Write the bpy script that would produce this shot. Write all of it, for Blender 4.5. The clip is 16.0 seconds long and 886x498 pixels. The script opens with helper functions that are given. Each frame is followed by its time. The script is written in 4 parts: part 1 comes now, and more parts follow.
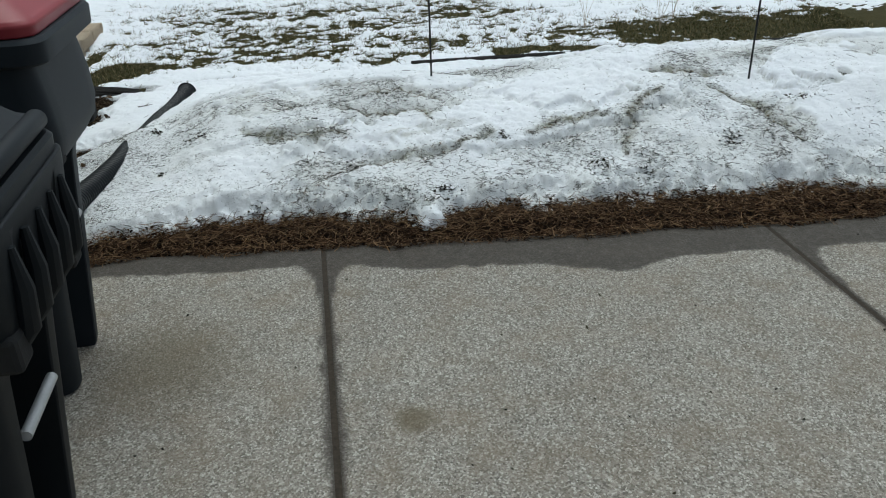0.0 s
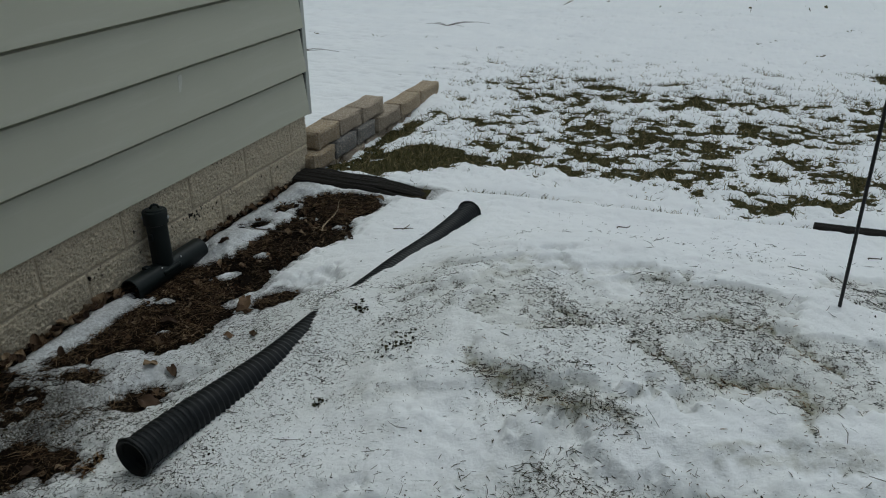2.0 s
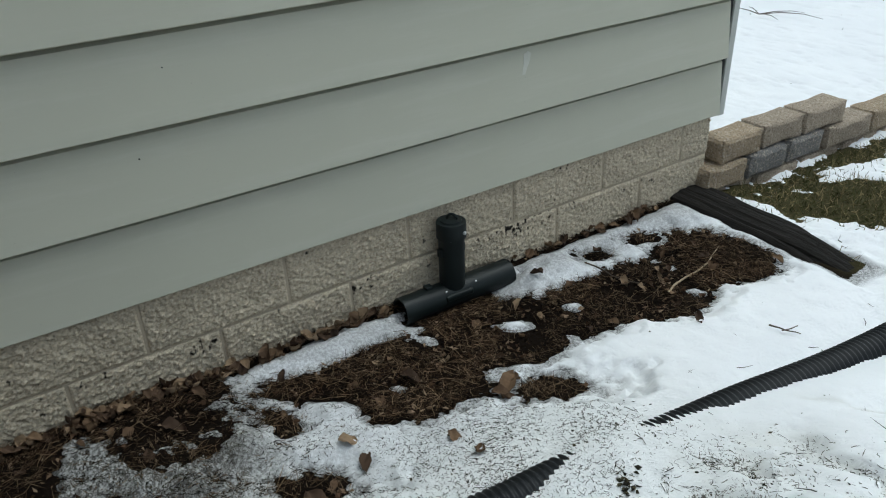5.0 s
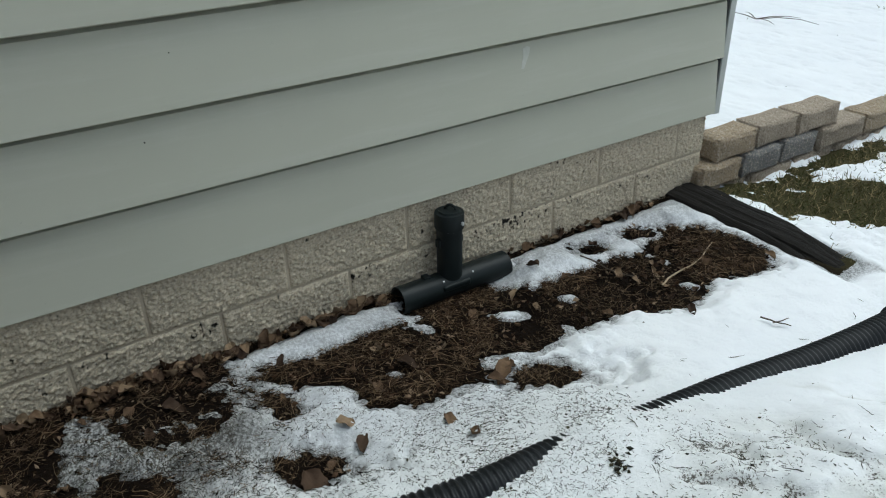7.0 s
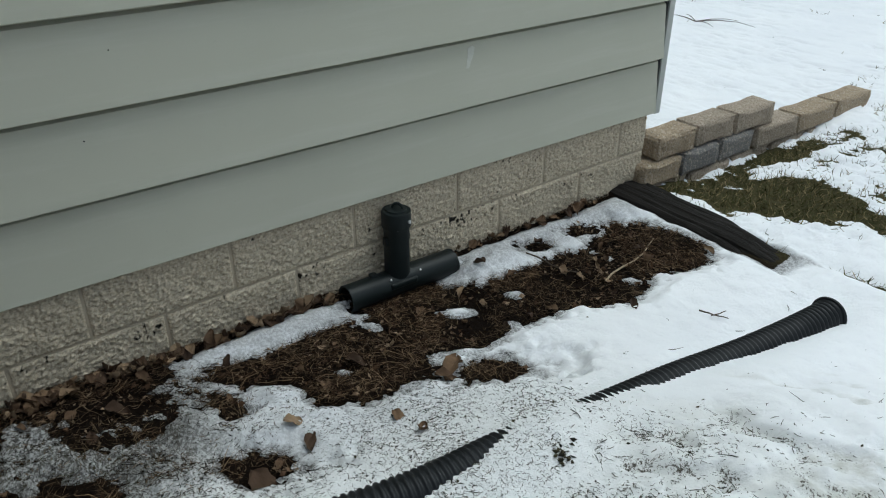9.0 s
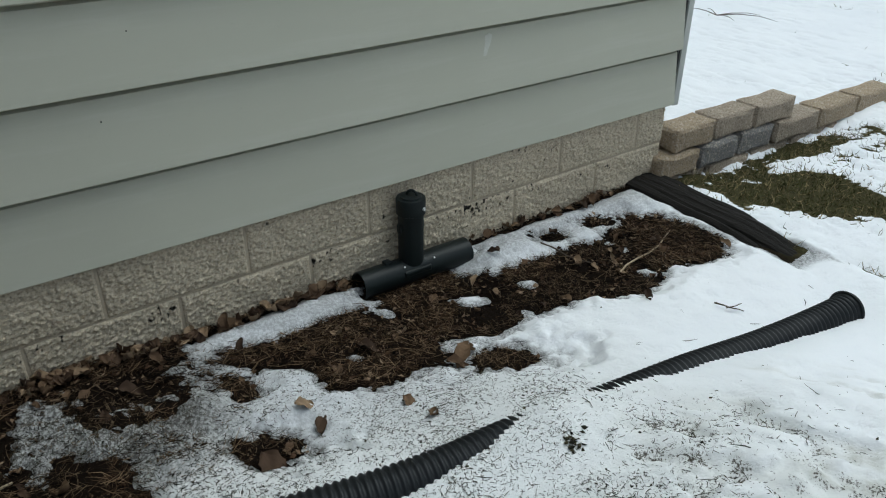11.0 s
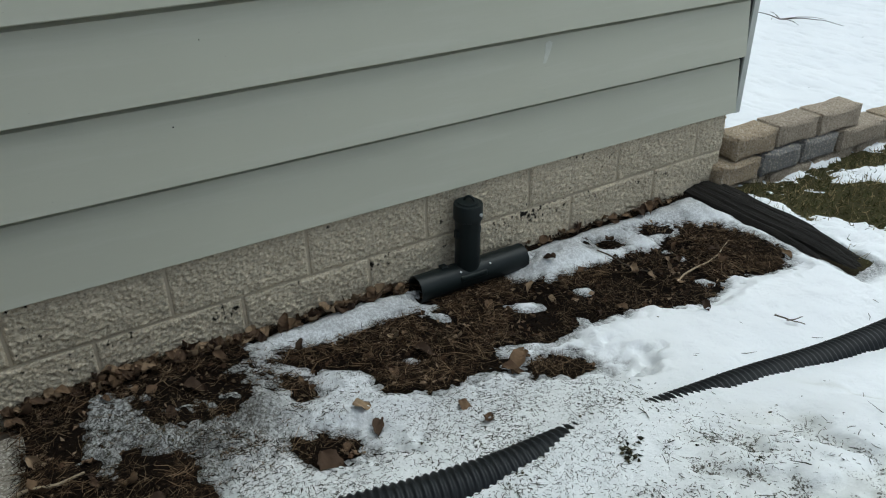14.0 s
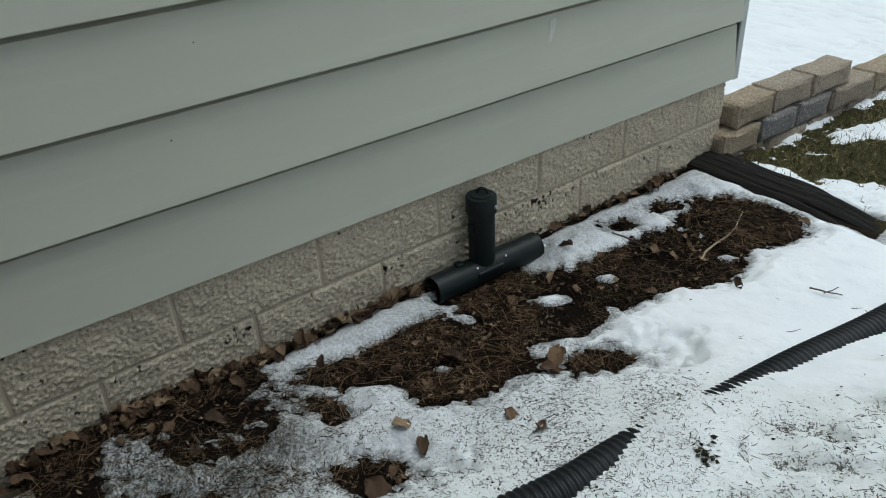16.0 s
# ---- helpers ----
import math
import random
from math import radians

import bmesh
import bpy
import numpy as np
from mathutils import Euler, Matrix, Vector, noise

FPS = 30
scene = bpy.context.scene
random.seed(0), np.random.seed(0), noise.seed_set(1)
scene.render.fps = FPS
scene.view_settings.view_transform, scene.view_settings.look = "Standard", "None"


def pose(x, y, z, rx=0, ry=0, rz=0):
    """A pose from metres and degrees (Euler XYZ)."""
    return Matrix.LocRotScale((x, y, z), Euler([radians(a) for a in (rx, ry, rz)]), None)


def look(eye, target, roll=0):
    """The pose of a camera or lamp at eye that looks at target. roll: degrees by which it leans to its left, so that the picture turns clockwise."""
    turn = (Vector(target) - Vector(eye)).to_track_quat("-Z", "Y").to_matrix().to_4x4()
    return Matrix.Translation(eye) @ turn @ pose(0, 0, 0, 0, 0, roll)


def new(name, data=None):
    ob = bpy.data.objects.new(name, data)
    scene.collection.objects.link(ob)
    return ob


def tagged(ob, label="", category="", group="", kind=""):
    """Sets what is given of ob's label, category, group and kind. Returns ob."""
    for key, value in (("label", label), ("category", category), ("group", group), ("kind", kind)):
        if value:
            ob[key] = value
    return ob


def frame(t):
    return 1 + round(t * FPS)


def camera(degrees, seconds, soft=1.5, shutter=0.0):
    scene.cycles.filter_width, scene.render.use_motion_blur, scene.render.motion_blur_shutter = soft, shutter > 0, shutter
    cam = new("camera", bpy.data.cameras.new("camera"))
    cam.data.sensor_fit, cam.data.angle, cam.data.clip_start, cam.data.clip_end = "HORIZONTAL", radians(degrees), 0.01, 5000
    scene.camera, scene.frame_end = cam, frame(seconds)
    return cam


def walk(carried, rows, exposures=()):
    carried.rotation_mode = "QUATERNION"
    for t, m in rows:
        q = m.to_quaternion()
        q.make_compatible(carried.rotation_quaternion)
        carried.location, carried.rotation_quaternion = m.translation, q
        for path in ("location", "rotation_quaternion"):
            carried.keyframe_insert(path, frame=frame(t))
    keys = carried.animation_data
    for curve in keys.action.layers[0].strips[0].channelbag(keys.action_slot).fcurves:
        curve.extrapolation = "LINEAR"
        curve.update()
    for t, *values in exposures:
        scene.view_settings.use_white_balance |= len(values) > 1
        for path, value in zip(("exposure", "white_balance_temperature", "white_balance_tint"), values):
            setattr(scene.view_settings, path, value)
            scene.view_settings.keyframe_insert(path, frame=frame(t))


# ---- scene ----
cam = camera(58.5, 16.0, soft=1.1)
PATH = [
    (0, (1.998, -3.2, 1.416), (2.223, -1.44, 0.493), -1.7),
    (0.5, (2.128, -2.701, 1.398), (2.283, -0.914, 0.513), -2.4),
    (1, (2.135, -2.2, 1.383), (1.967, -0.428, 0.469), -1.5),
    (1.5, (2.157, -1.714, 1.396), (1.883, 0.051, 0.495), -1.9),
    (2, (2.161, -1.312, 1.416), (1.497, 0.375, 0.571), -0.5),
    (2.5, (2.055, -0.906, 1.387), (1.235, 0.702, 0.526), -0.6),
    (3, (2.025, -0.618, 1.356), (1.134, 0.912, 0.424), -1.1),
    (3.5, (1.934, -0.394, 1.368), (0.492, 0.64, 0.445), -1.8),
    (5.8, (1.869, -0.262, 1.351), (0.388, 0.678, 0.391), -2.0),
    (6, (1.879, -0.267, 1.347), (0.383, 0.666, 0.402), -2.4),
    (6.5, (1.895, -0.282, 1.342), (0.383, 0.646, 0.418), -2.6),
    (7, (1.912, -0.303, 1.342), (0.447, 0.662, 0.383), -0.7),
    (7.5, (1.918, -0.311, 1.342), (0.502, 0.711, 0.367), 0.4),
    (8, (1.917, -0.313, 1.342), (0.517, 0.737, 0.374), 0.6),
    (8.5, (1.927, -0.305, 1.347), (0.533, 0.762, 0.388), 0.7),
    (11, (1.942, -0.303, 1.323), (0.53, 0.728, 0.352), 1.0),
    (11.5, (1.908, -0.316, 1.325), (0.468, 0.643, 0.322), 0.4),
    (12, (1.904, -0.287, 1.348), (0.435, 0.632, 0.349), -0.5),
    (12.5, (1.918, -0.293, 1.358), (0.447, 0.652, 0.387), -0.5),
    (13, (1.934, -0.32, 1.328), (0.465, 0.622, 0.352), -0.8),
    (13.5, (1.944, -0.329, 1.33), (0.467, 0.603, 0.355), -1.0),
    (14, (1.941, -0.328, 1.346), (0.458, 0.599, 0.376), 0.1),
    (14.5, (1.961, -0.32, 1.348), (0.479, 0.62, 0.388), -0.1),
    (15, (1.968, -0.319, 1.335), (0.482, 0.628, 0.388), -0.9),
    (15.5, (1.906, -0.329, 1.311), (0.464, 0.644, 0.325), -2.2),
    (16, (1.718, -0.398, 1.329), (0.319, 0.607, 0.313), -2.6),
]
EXPOSURES = [(0.0, -0.13, 5850), (0.6, -0.48, 5800), (1.0, -0.61, 5900), (2.0, -0.86, 5960), (2.9, -1.00, 6020), (3.2, -0.86, 6000), (3.7, -0.38, 5900), (5.8, 0.01, 5850), (7.2, 0.01, 5850), (8.2, -0.11, 5850), (11.3, -0.12, 5850), (12.8, -0.03, 5850), (16.0, -0.09, 5850)]
walk(cam, [(t, look(eye, target, roll)) for t, eye, target, roll in PATH], [(t, e, k, -1) for t, e, k in EXPOSURES])

# ---- light ----
SUN_UP, SUN_TURN = 72.0, 10.0
world = bpy.data.worlds.new("overcast_sky")
scene.world = world
world.use_nodes = True
wn, wl = world.node_tree.nodes, world.node_tree.links
sky = wn.new("ShaderNodeTexSky")
sky.sky_type = "NISHITA"
sky.sun_disc = False
sky.sun_elevation, sky.sun_rotation = radians(SUN_UP), radians(SUN_TURN)
sky.air_density, sky.dust_density, sky.ozone_density = 1.0, 6.0, 1.0
grey = wn.new("ShaderNodeHueSaturation")
grey.inputs["Saturation"].default_value = 0.45
wl.new(sky.outputs[0], grey.inputs["Color"])
wl.new(grey.outputs[0], wn["Background"].inputs["Color"])
wn["Background"].inputs["Strength"].default_value = 0.12
sun_data = bpy.data.lights.new("sun", "SUN")
sun_data.energy, sun_data.angle, sun_data.color = 0.75, radians(50), (1.0, 0.985, 0.97)
sun = new("sun", sun_data)
sa, se = radians(SUN_TURN), radians(SUN_UP)
toward = Vector((math.sin(sa) * math.cos(se), math.cos(sa) * math.cos(se), math.sin(se)))
sun.matrix_world = look(toward * 30, (0, 0, 0))


# ---- materials ----
class Nodes:
    """A small wrapper round one material's node tree."""

    def __init__(self, name, rough=0.8, metal=0.0, spec=0.3):
        self.mat = bpy.data.materials.new(name)
        self.mat.use_nodes = True
        self.t = self.mat.node_tree
        self.b = self.t.nodes["Principled BSDF"]
        self.b.inputs["Roughness"].default_value = rough
        self.b.inputs["Metallic"].default_value = metal
        self.b.inputs["Specular IOR Level"].default_value = spec
        self.co = self.add("ShaderNodeTexCoord").outputs["Object"]

    def add(self, kind, **ins):
        n = self.t.nodes.new(kind)
        for k, v in ins.items():
            self.put(n, k.replace("_", " "), v)
        return n

    def put(self, n, k, v):
        if isinstance(v, bpy.types.NodeSocket):
            self.t.links.new(v, n.inputs[k])
        else:
            n.inputs[k].default_value = v

    def noise(self, scale, detail=4.0, rough=0.55, stretch=None):
        co = self.co
        if stretch:
            m = self.add("ShaderNodeMapping", Vector=co, Scale=stretch)
            co = m.outputs[0]
        return self.add("ShaderNodeTexNoise", Vector=co, Scale=scale, Detail=detail, Roughness=rough).outputs["Fac"]

    def cells(self, scale, out="Distance", feature="F1", randomness=1.0):
        n = self.add("ShaderNodeTexVoronoi", Vector=self.co, Scale=scale, Randomness=randomness)
        n.feature = feature
        return n.outputs[out]

    def ramp(self, fac, *stops):
        n = self.add("ShaderNodeValToRGB", Fac=fac)
        r = n.color_ramp
        while len(r.elements) < len(stops):
            r.elements.new(0.5)
        for e, (p, c) in zip(r.elements, stops):
            e.position = p
            e.color = (*c, 1) if isinstance(c, tuple) else (c, c, c, 1)
        return n.outputs["Color"]

    def mix(self, fac, a, b, mode="MIX"):
        n = self.t.nodes.new("ShaderNodeMix")
        n.data_type, n.blend_type = "RGBA", mode
        for k, v in ((0, fac), (6, a), (7, b)):
            if isinstance(v, bpy.types.NodeSocket):
                self.t.links.new(v, n.inputs[k])
            else:
                n.inputs[k].default_value = (*v, 1) if isinstance(v, tuple) else v
        return n.outputs[2]

    def math(self, op, a, b=0.0, clamp=False):
        n = self.t.nodes.new("ShaderNodeMath")
        n.operation, n.use_clamp = op, clamp
        self.put(n, 0, a)
        self.put(n, 1, b)
        return n.outputs[0]

    def attr(self, name):
        n = self.t.nodes.new("ShaderNodeAttribute")
        n.attribute_name = name
        return n.outputs["Fac"]

    def island(self):
        return self.t.nodes.new("ShaderNodeNewGeometry").outputs["Random Per Island"]

    def each(self):
        return self.t.nodes.new("ShaderNodeObjectInfo").outputs["Random"]

    def bump(self, height, strength=0.5, dist=0.01, under=None):
        n = self.add("ShaderNodeBump", Height=height, Strength=strength, Distance=dist)
        if under is not None:
            self.t.links.new(under, n.inputs["Normal"])
        self.t.links.new(n.outputs[0], self.b.inputs["Normal"])
        return n.outputs[0]

    def done(self, colour=None, rough=None):
        if colour is not None:
            self.put(self.b, "Base Color", (*colour, 1) if isinstance(colour, tuple) else colour)
        if rough is not None:
            self.put(self.b, "Roughness", rough)
        return self.mat


def make_snow():
    m = Nodes("snow", rough=0.65, spec=0.2)
    d = m.attr("grime")
    base = m.mix(m.noise(2.5, 5), (0.78, 0.80, 0.83), (0.90, 0.91, 0.92))
    tone = m.mix(m.noise(14, 4), (0.46, 0.46, 0.41), (0.66, 0.66, 0.61))
    base = m.mix(m.math("MULTIPLY", d, 0.5, True), base, tone)
    line = m.math("MULTIPLY", m.attr("crust"), m.ramp(m.noise(30, 5, 0.7), (0.38, 0.15), (0.62, 1.0)))
    base = m.mix(m.math("MULTIPLY", line, 0.95, True), base, (0.22, 0.21, 0.13))
    # half-melted snow lets the dark soil through; by the wall this also paints its shade
    wet = m.math("MULTIPLY", m.attr("slush_shade"), m.ramp(m.noise(120, 4, 0.8), (0.45, 1.0), (0.57, 0.22)))
    base = m.mix(m.math("MULTIPLY", m.attr("slush_shade"), m.ramp(m.noise(11, 4, 0.6), (0.40, 0.75), (0.62, 0.1))), base, (0.22, 0.215, 0.205))
    base = m.mix(wet, base, (0.055, 0.05, 0.045))
    speck = m.noise(190, 3, 0.7)
    patch = m.noise(22, 4, 0.6)
    lim = m.math("SUBTRACT", 0.77, m.math("MULTIPLY", d, m.math("ADD", 0.0, m.math("MULTIPLY", m.ramp(patch, (0.36, 0.0), (0.66, 1.0)), 0.36))))
    on = m.math("MULTIPLY", m.math("SUBTRACT", speck, lim), 9.0, True)
    base = m.mix(on, base, (0.10, 0.09, 0.075))
    g = m.noise(420, 2, 0.6)
    nb = m.bump(m.noise(60, 5, 0.65), 0.35, 0.02)
    m.bump(g, 0.35, 0.004, nb)
    return m.done(base)


def make_soil():
    m = Nodes("soil_and_lawn", rough=0.95, spec=0.05)
    dark = m.mix(m.noise(60, 5, 0.7), (0.004, 0.003, 0.0025), (0.018, 0.012, 0.008))
    turf = m.mix(m.noise(9, 5), (0.060, 0.050, 0.026), (0.125, 0.092, 0.052))
    turf = m.mix(m.noise(120, 3), turf, (0.05, 0.055, 0.02))
    c = m.mix(m.attr("turf"), dark, turf)
    m.bump(m.noise(90, 5, 0.7), 0.9, 0.02)
    return m.done(c)


def make_concrete():
    m = Nodes("driveway_concrete", rough=0.85, spec=0.3)
    blotch = m.mix(m.ramp(m.noise(1.6, 5, 0.6), (0.3, 0.0), (0.7, 1.0)), (0.19, 0.17, 0.14), (0.32, 0.295, 0.25))
    grain = m.cells(190, "Color")
    grey_v = m.add("ShaderNodeRGBToBW", Color=grain).outputs[0]
    c = m.mix(0.7, blotch, m.ramp(grey_v, (0.12, (0.07, 0.06, 0.048)), (0.42, (0.24, 0.22, 0.185)), (0.62, (0.31, 0.285, 0.243)), (0.93, (0.68, 0.65, 0.58))))
    c = m.mix(m.ramp(m.noise(320, 3, 0.7), (0.56, 0.0), (0.64, 0.85)), c, (0.10, 0.085, 0.068))
    c = m.mix(m.ramp(m.noise(5, 5, 0.65), (0.45, 0.0), (0.75, 0.55)), c, (0.20, 0.155, 0.105))
    wet = m.attr("wet")
    c = m.mix(m.math("MULTIPLY", m.attr("stain_shade"), 0.75), c, (0.12, 0.095, 0.055))
    c = m.mix(wet, c, m.mix(m.ramp(m.noise(38, 5, 0.7), (0.3, 0.96), (0.7, 0.80)), c, m.mix(m.noise(3.5, 5), (0.022, 0.017, 0.012), (0.048, 0.038, 0.028))))
    rough = m.math("SUBTRACT", 0.9, m.math("MULTIPLY", wet, 0.2))
    nb = m.bump(m.cells(165), 0.5, 0.004)
    m.bump(m.noise(400, 2, 0.7), 0.4, 0.002, nb)
    return m.done(c, rough)


def make_block():
    m = Nodes("split_face_block", rough=0.92, spec=0.2)
    c = m.mix(m.noise(7, 5), (0.56, 0.47, 0.335), (0.68, 0.58, 0.43))
    c = m.mix(m.ramp(m.noise(150, 4, 0.75), (0.45, 0.0), (0.58, 0.8)), c, (0.75, 0.67, 0.53))
    c = m.mix(m.ramp(m.noise(120, 5, 0.85, (1, 0.7, 1.25)), (0.52, 0.0), (0.57, 0.55)), c, (0.24, 0.185, 0.125))
    c = m.mix(m.ramp(m.noise(260, 3, 0.8), (0.60, 0.0), (0.65, 0.5)), c, (0.13, 0.10, 0.07))
    c = m.mix(m.attr("mould"), c, (0.018, 0.016, 0.013))
    m.bump(m.noise(200, 4, 0.75), 0.6, 0.006)
    return m.done(c)


def make_paver(name, a, b):
    m = Nodes(name, rough=0.92, spec=0.2)
    c = m.mix(m.noise(14, 5, 0.65), a, b)
    c = m.mix(m.math("MULTIPLY", m.each(), 0.35), c, (0.30, 0.25, 0.20))
    c = m.mix(m.ramp(m.noise(110, 4, 0.8), (0.53, 0.0), (0.59, 0.62)), c, (0.10, 0.082, 0.062))
    c = m.mix(m.ramp(m.noise(85, 4, 0.8), (0.54, 0.0), (0.60, 0.85)), c, (0.66, 0.58, 0.47))
    m.bump(m.noise(130, 5, 0.78), 1.0, 0.014)
    return m.done(c)


def make_siding():
    m = Nodes("painted_siding", rough=0.55, spec=0.35)
    c = m.mix(m.noise(1.8, 5, 0.6), (0.485, 0.482, 0.385), (0.530, 0.524, 0.430))
    c = m.mix(m.ramp(m.noise(7, 5, 0.7, (1, 0.25, 3)), (0.50, 0.0), (0.80, 0.6)), c, (0.585, 0.575, 0.495))
    c = m.mix(m.ramp(m.noise(90, 3, 0.8), (0.70, 0.0), (0.76, 0.6)), c, (0.32, 0.305, 0.265))
    m.bump(m.noise(14, 4, 0.6, (1, 0.3, 2)), 0.12, 0.004)
    return m.done(c)


def make_plain(name, a, b, scale, rough=0.7, spec=0.3, metal=0.0, bump=0.3, dist=0.004, stretch=None, bump_scale=None):
    m = Nodes(name, rough=rough, metal=metal, spec=spec)
    c = m.mix(m.noise(scale, 5, 0.6, stretch), a, b)
    m.bump(m.noise(bump_scale or scale * 3, 4, 0.65, stretch), bump, dist)
    return m.done(c)


def make_bits(name, *colours, rough=0.85):
    m = Nodes(name, rough=rough, spec=0.07)
    stops = [(i / max(1, len(colours) - 1), c) for i, c in enumerate(colours)]
    return m.done(m.ramp(m.island(), *stops))


def make_leaf():
    m = Nodes("dry_leaf", rough=0.8, spec=0.2)
    c = m.ramp(m.each(), (0.0, (0.045, 0.028, 0.018)), (0.4, (0.115, 0.070, 0.040)), (0.7, (0.20, 0.128, 0.072)), (1.0, (0.40, 0.29, 0.18)))
    c = m.mix(m.noise(70, 4), c, m.mix(0.6, c, (0.05, 0.03, 0.02)))
    m.bump(m.noise(120, 3), 0.4, 0.003)
    return m.done(c)


SNOW = make_snow()
SOIL = make_soil()
CONCRETE = make_concrete()
BLOCK = make_block()
PAVERS = (make_paver("tan_stone", (0.46, 0.35, 0.225), (0.58, 0.465, 0.33)), make_paver("rosy_stone", (0.47, 0.38, 0.285), (0.61, 0.51, 0.395)), make_paver("grey_stone", (0.20, 0.205, 0.215), (0.36, 0.35, 0.34)))
STONE_KINDS = "111111022100011"
SIDING = make_siding()
LEAF = make_leaf()
MORTAR = make_plain("mortar", (0.47, 0.40, 0.30), (0.58, 0.50, 0.385), 40, 0.95, 0.15, bump=0.6)
TRIM = make_plain("corner_trim_paint", (0.45, 0.46, 0.43), (0.52, 0.53, 0.50), 12, 0.5, 0.35)
# near-black: paints the shade in the corner gap, and colours the nail heads
GAP = make_plain("gap_shade_and_nails", (0.03, 0.03, 0.03), (0.05, 0.05, 0.045), 30, 0.9)
HOUSE = make_plain("house_sheathing", (0.30, 0.30, 0.27), (0.36, 0.36, 0.32), 3, 0.8)
HOSE = make_plain("black_corrugated_plastic", (0.005, 0.006, 0.007), (0.012, 0.014, 0.016), 25, 0.5, 0.3, bump=0.15)
PIPE = make_plain("dark_green_black_plastic", (0.005, 0.008, 0.008), (0.010, 0.015, 0.015), 18, 0.45, 0.3, bump=0.12)
TIMBER = make_plain("weathered_black_timber", (0.003, 0.003, 0.003), (0.036, 0.032, 0.028), 24, 0.85, 0.12, bump=0.9, dist=0.010, stretch=(0.12, 5, 5), bump_scale=34)
POLE = make_plain("black_painted_steel", (0.008, 0.008, 0.009), (0.015, 0.015, 0.016), 50, 0.5, 0.4)
CART = make_plain("charcoal_cart_plastic", (0.013, 0.017, 0.021), (0.021, 0.026, 0.032), 8, 0.55, 0.22, bump=0.25, bump_scale=160, dist=0.001)
CART_B = make_plain("black_cart_plastic", (0.007, 0.009, 0.011), (0.012, 0.015, 0.018), 8, 0.55, 0.22, bump=0.25, bump_scale=160, dist=0.001)
RED = make_plain("faded_red_lid_plastic", (0.22, 0.022, 0.030), (0.30, 0.035, 0.042), 6, 0.45, 0.4, bump=0.25, bump_scale=160, dist=0.001)
STEEL = make_plain("galvanised_steel", (0.50, 0.50, 0.50), (0.66, 0.66, 0.65), 60, 0.5, 0.5, 0.3)
SCUFF = make_plain("scuffed_paint", (0.50, 0.50, 0.43), (0.70, 0.70, 0.63), 60, 0.6)
DIRT = make_plain("joint_dirt", (0.006, 0.005, 0.004), (0.075, 0.058, 0.04), 90, 0.95, bump=0.5, dist=0.002)
RUBBER = make_plain("black_rubber", (0.012, 0.012, 0.012), (0.025, 0.025, 0.025), 40, 0.8)
SLATE = make_plain("dark_wet_stone", (0.03, 0.03, 0.032), (0.07, 0.07, 0.07), 14, 0.7, bump=0.6)
NEEDLE = make_bits("dead_needles", (0.007, 0.005, 0.004), (0.024, 0.015, 0.009), (0.070, 0.042, 0.024), (0.28, 0.19, 0.11))
MULCH = make_bits("dark_mulch", (0.004, 0.003, 0.0025), (0.009, 0.0065, 0.0045), (0.034, 0.021, 0.012), (0.20, 0.14, 0.085))
SCRAP = make_bits("leaf_scraps", (0.010, 0.007, 0.005), (0.035, 0.021, 0.013), (0.085, 0.05, 0.03), (0.32, 0.23, 0.15))
VERGE = make_bits("verge_straw", (0.010, 0.006, 0.004), (0.042, 0.024, 0.013), (0.105, 0.060, 0.032), (0.32, 0.205, 0.11))
GRIT = make_bits("dark_grit", (0.012, 0.011, 0.009), (0.035, 0.034, 0.022), (0.07, 0.06, 0.035))
GRASS = make_bits("winter_grass", (0.030, 0.034, 0.014), (0.075, 0.080, 0.032), (0.14, 0.125, 0.058), (0.36, 0.28, 0.15))
TWIG = make_plain("twig_bark", (0.05, 0.038, 0.03), (0.13, 0.10, 0.075), 60, 0.9)
PALE = make_plain("pale_dry_stalk", (0.30, 0.23, 0.15), (0.42, 0.34, 0.23), 60, 0.85)


# ---- helpers for building ----
def mesh_of(name, verts, faces, mat, smooth=False):
    me = bpy.data.meshes.new(name)
    me.from_pydata(verts, [], faces)
    me.materials.append(mat)
    if smooth:
        me.polygons.foreach_set("use_smooth", [True] * len(me.polygons))
    me.update()
    return me


def mesh_arrays(name, verts, quads, mat, smooth=False, size=4):
    """A mesh from numpy arrays whose faces all have the same number of corners."""
    me = bpy.data.meshes.new(name)
    me.vertices.add(len(verts))
    me.vertices.foreach_set("co", np.asarray(verts, np.float32).ravel())
    me.loops.add(quads.size)
    me.loops.foreach_set("vertex_index", quads.astype(np.int32).ravel())
    me.polygons.add(len(quads))
    me.polygons.foreach_set("loop_start", np.arange(0, quads.size, size, dtype=np.int32))
    me.polygons.foreach_set("use_smooth", np.full(len(quads), smooth))
    me.materials.append(mat)
    me.update(calc_edges=True)
    return me


def store(me, name, values):
    a = me.attributes.new(name, "FLOAT", "POINT")
    a.data.foreach_set("value", np.asarray(values, np.float32).ravel())


def under(ob, parent):
    if parent is not None:
        ob.parent = parent
    return ob


def part(name, bm, material, parent, label="", smooth=False):
    """Links a bmesh or a mesh as one object under a thing or part."""
    if isinstance(bm, bpy.types.Mesh):
        me = bm
    else:
        bmesh.ops.recalc_face_normals(bm, faces=bm.faces)
        me = bpy.data.meshes.new(name)
        bm.to_mesh(me)
        bm.free()
        me.materials.append(material)
        if smooth:
            me.polygons.foreach_set("use_smooth", [True] * len(me.polygons))
            me.set_sharp_from_angle(angle=radians(34))
    ob = under(new(name, me), parent)
    if label:
        ob["label"] = label
    return ob


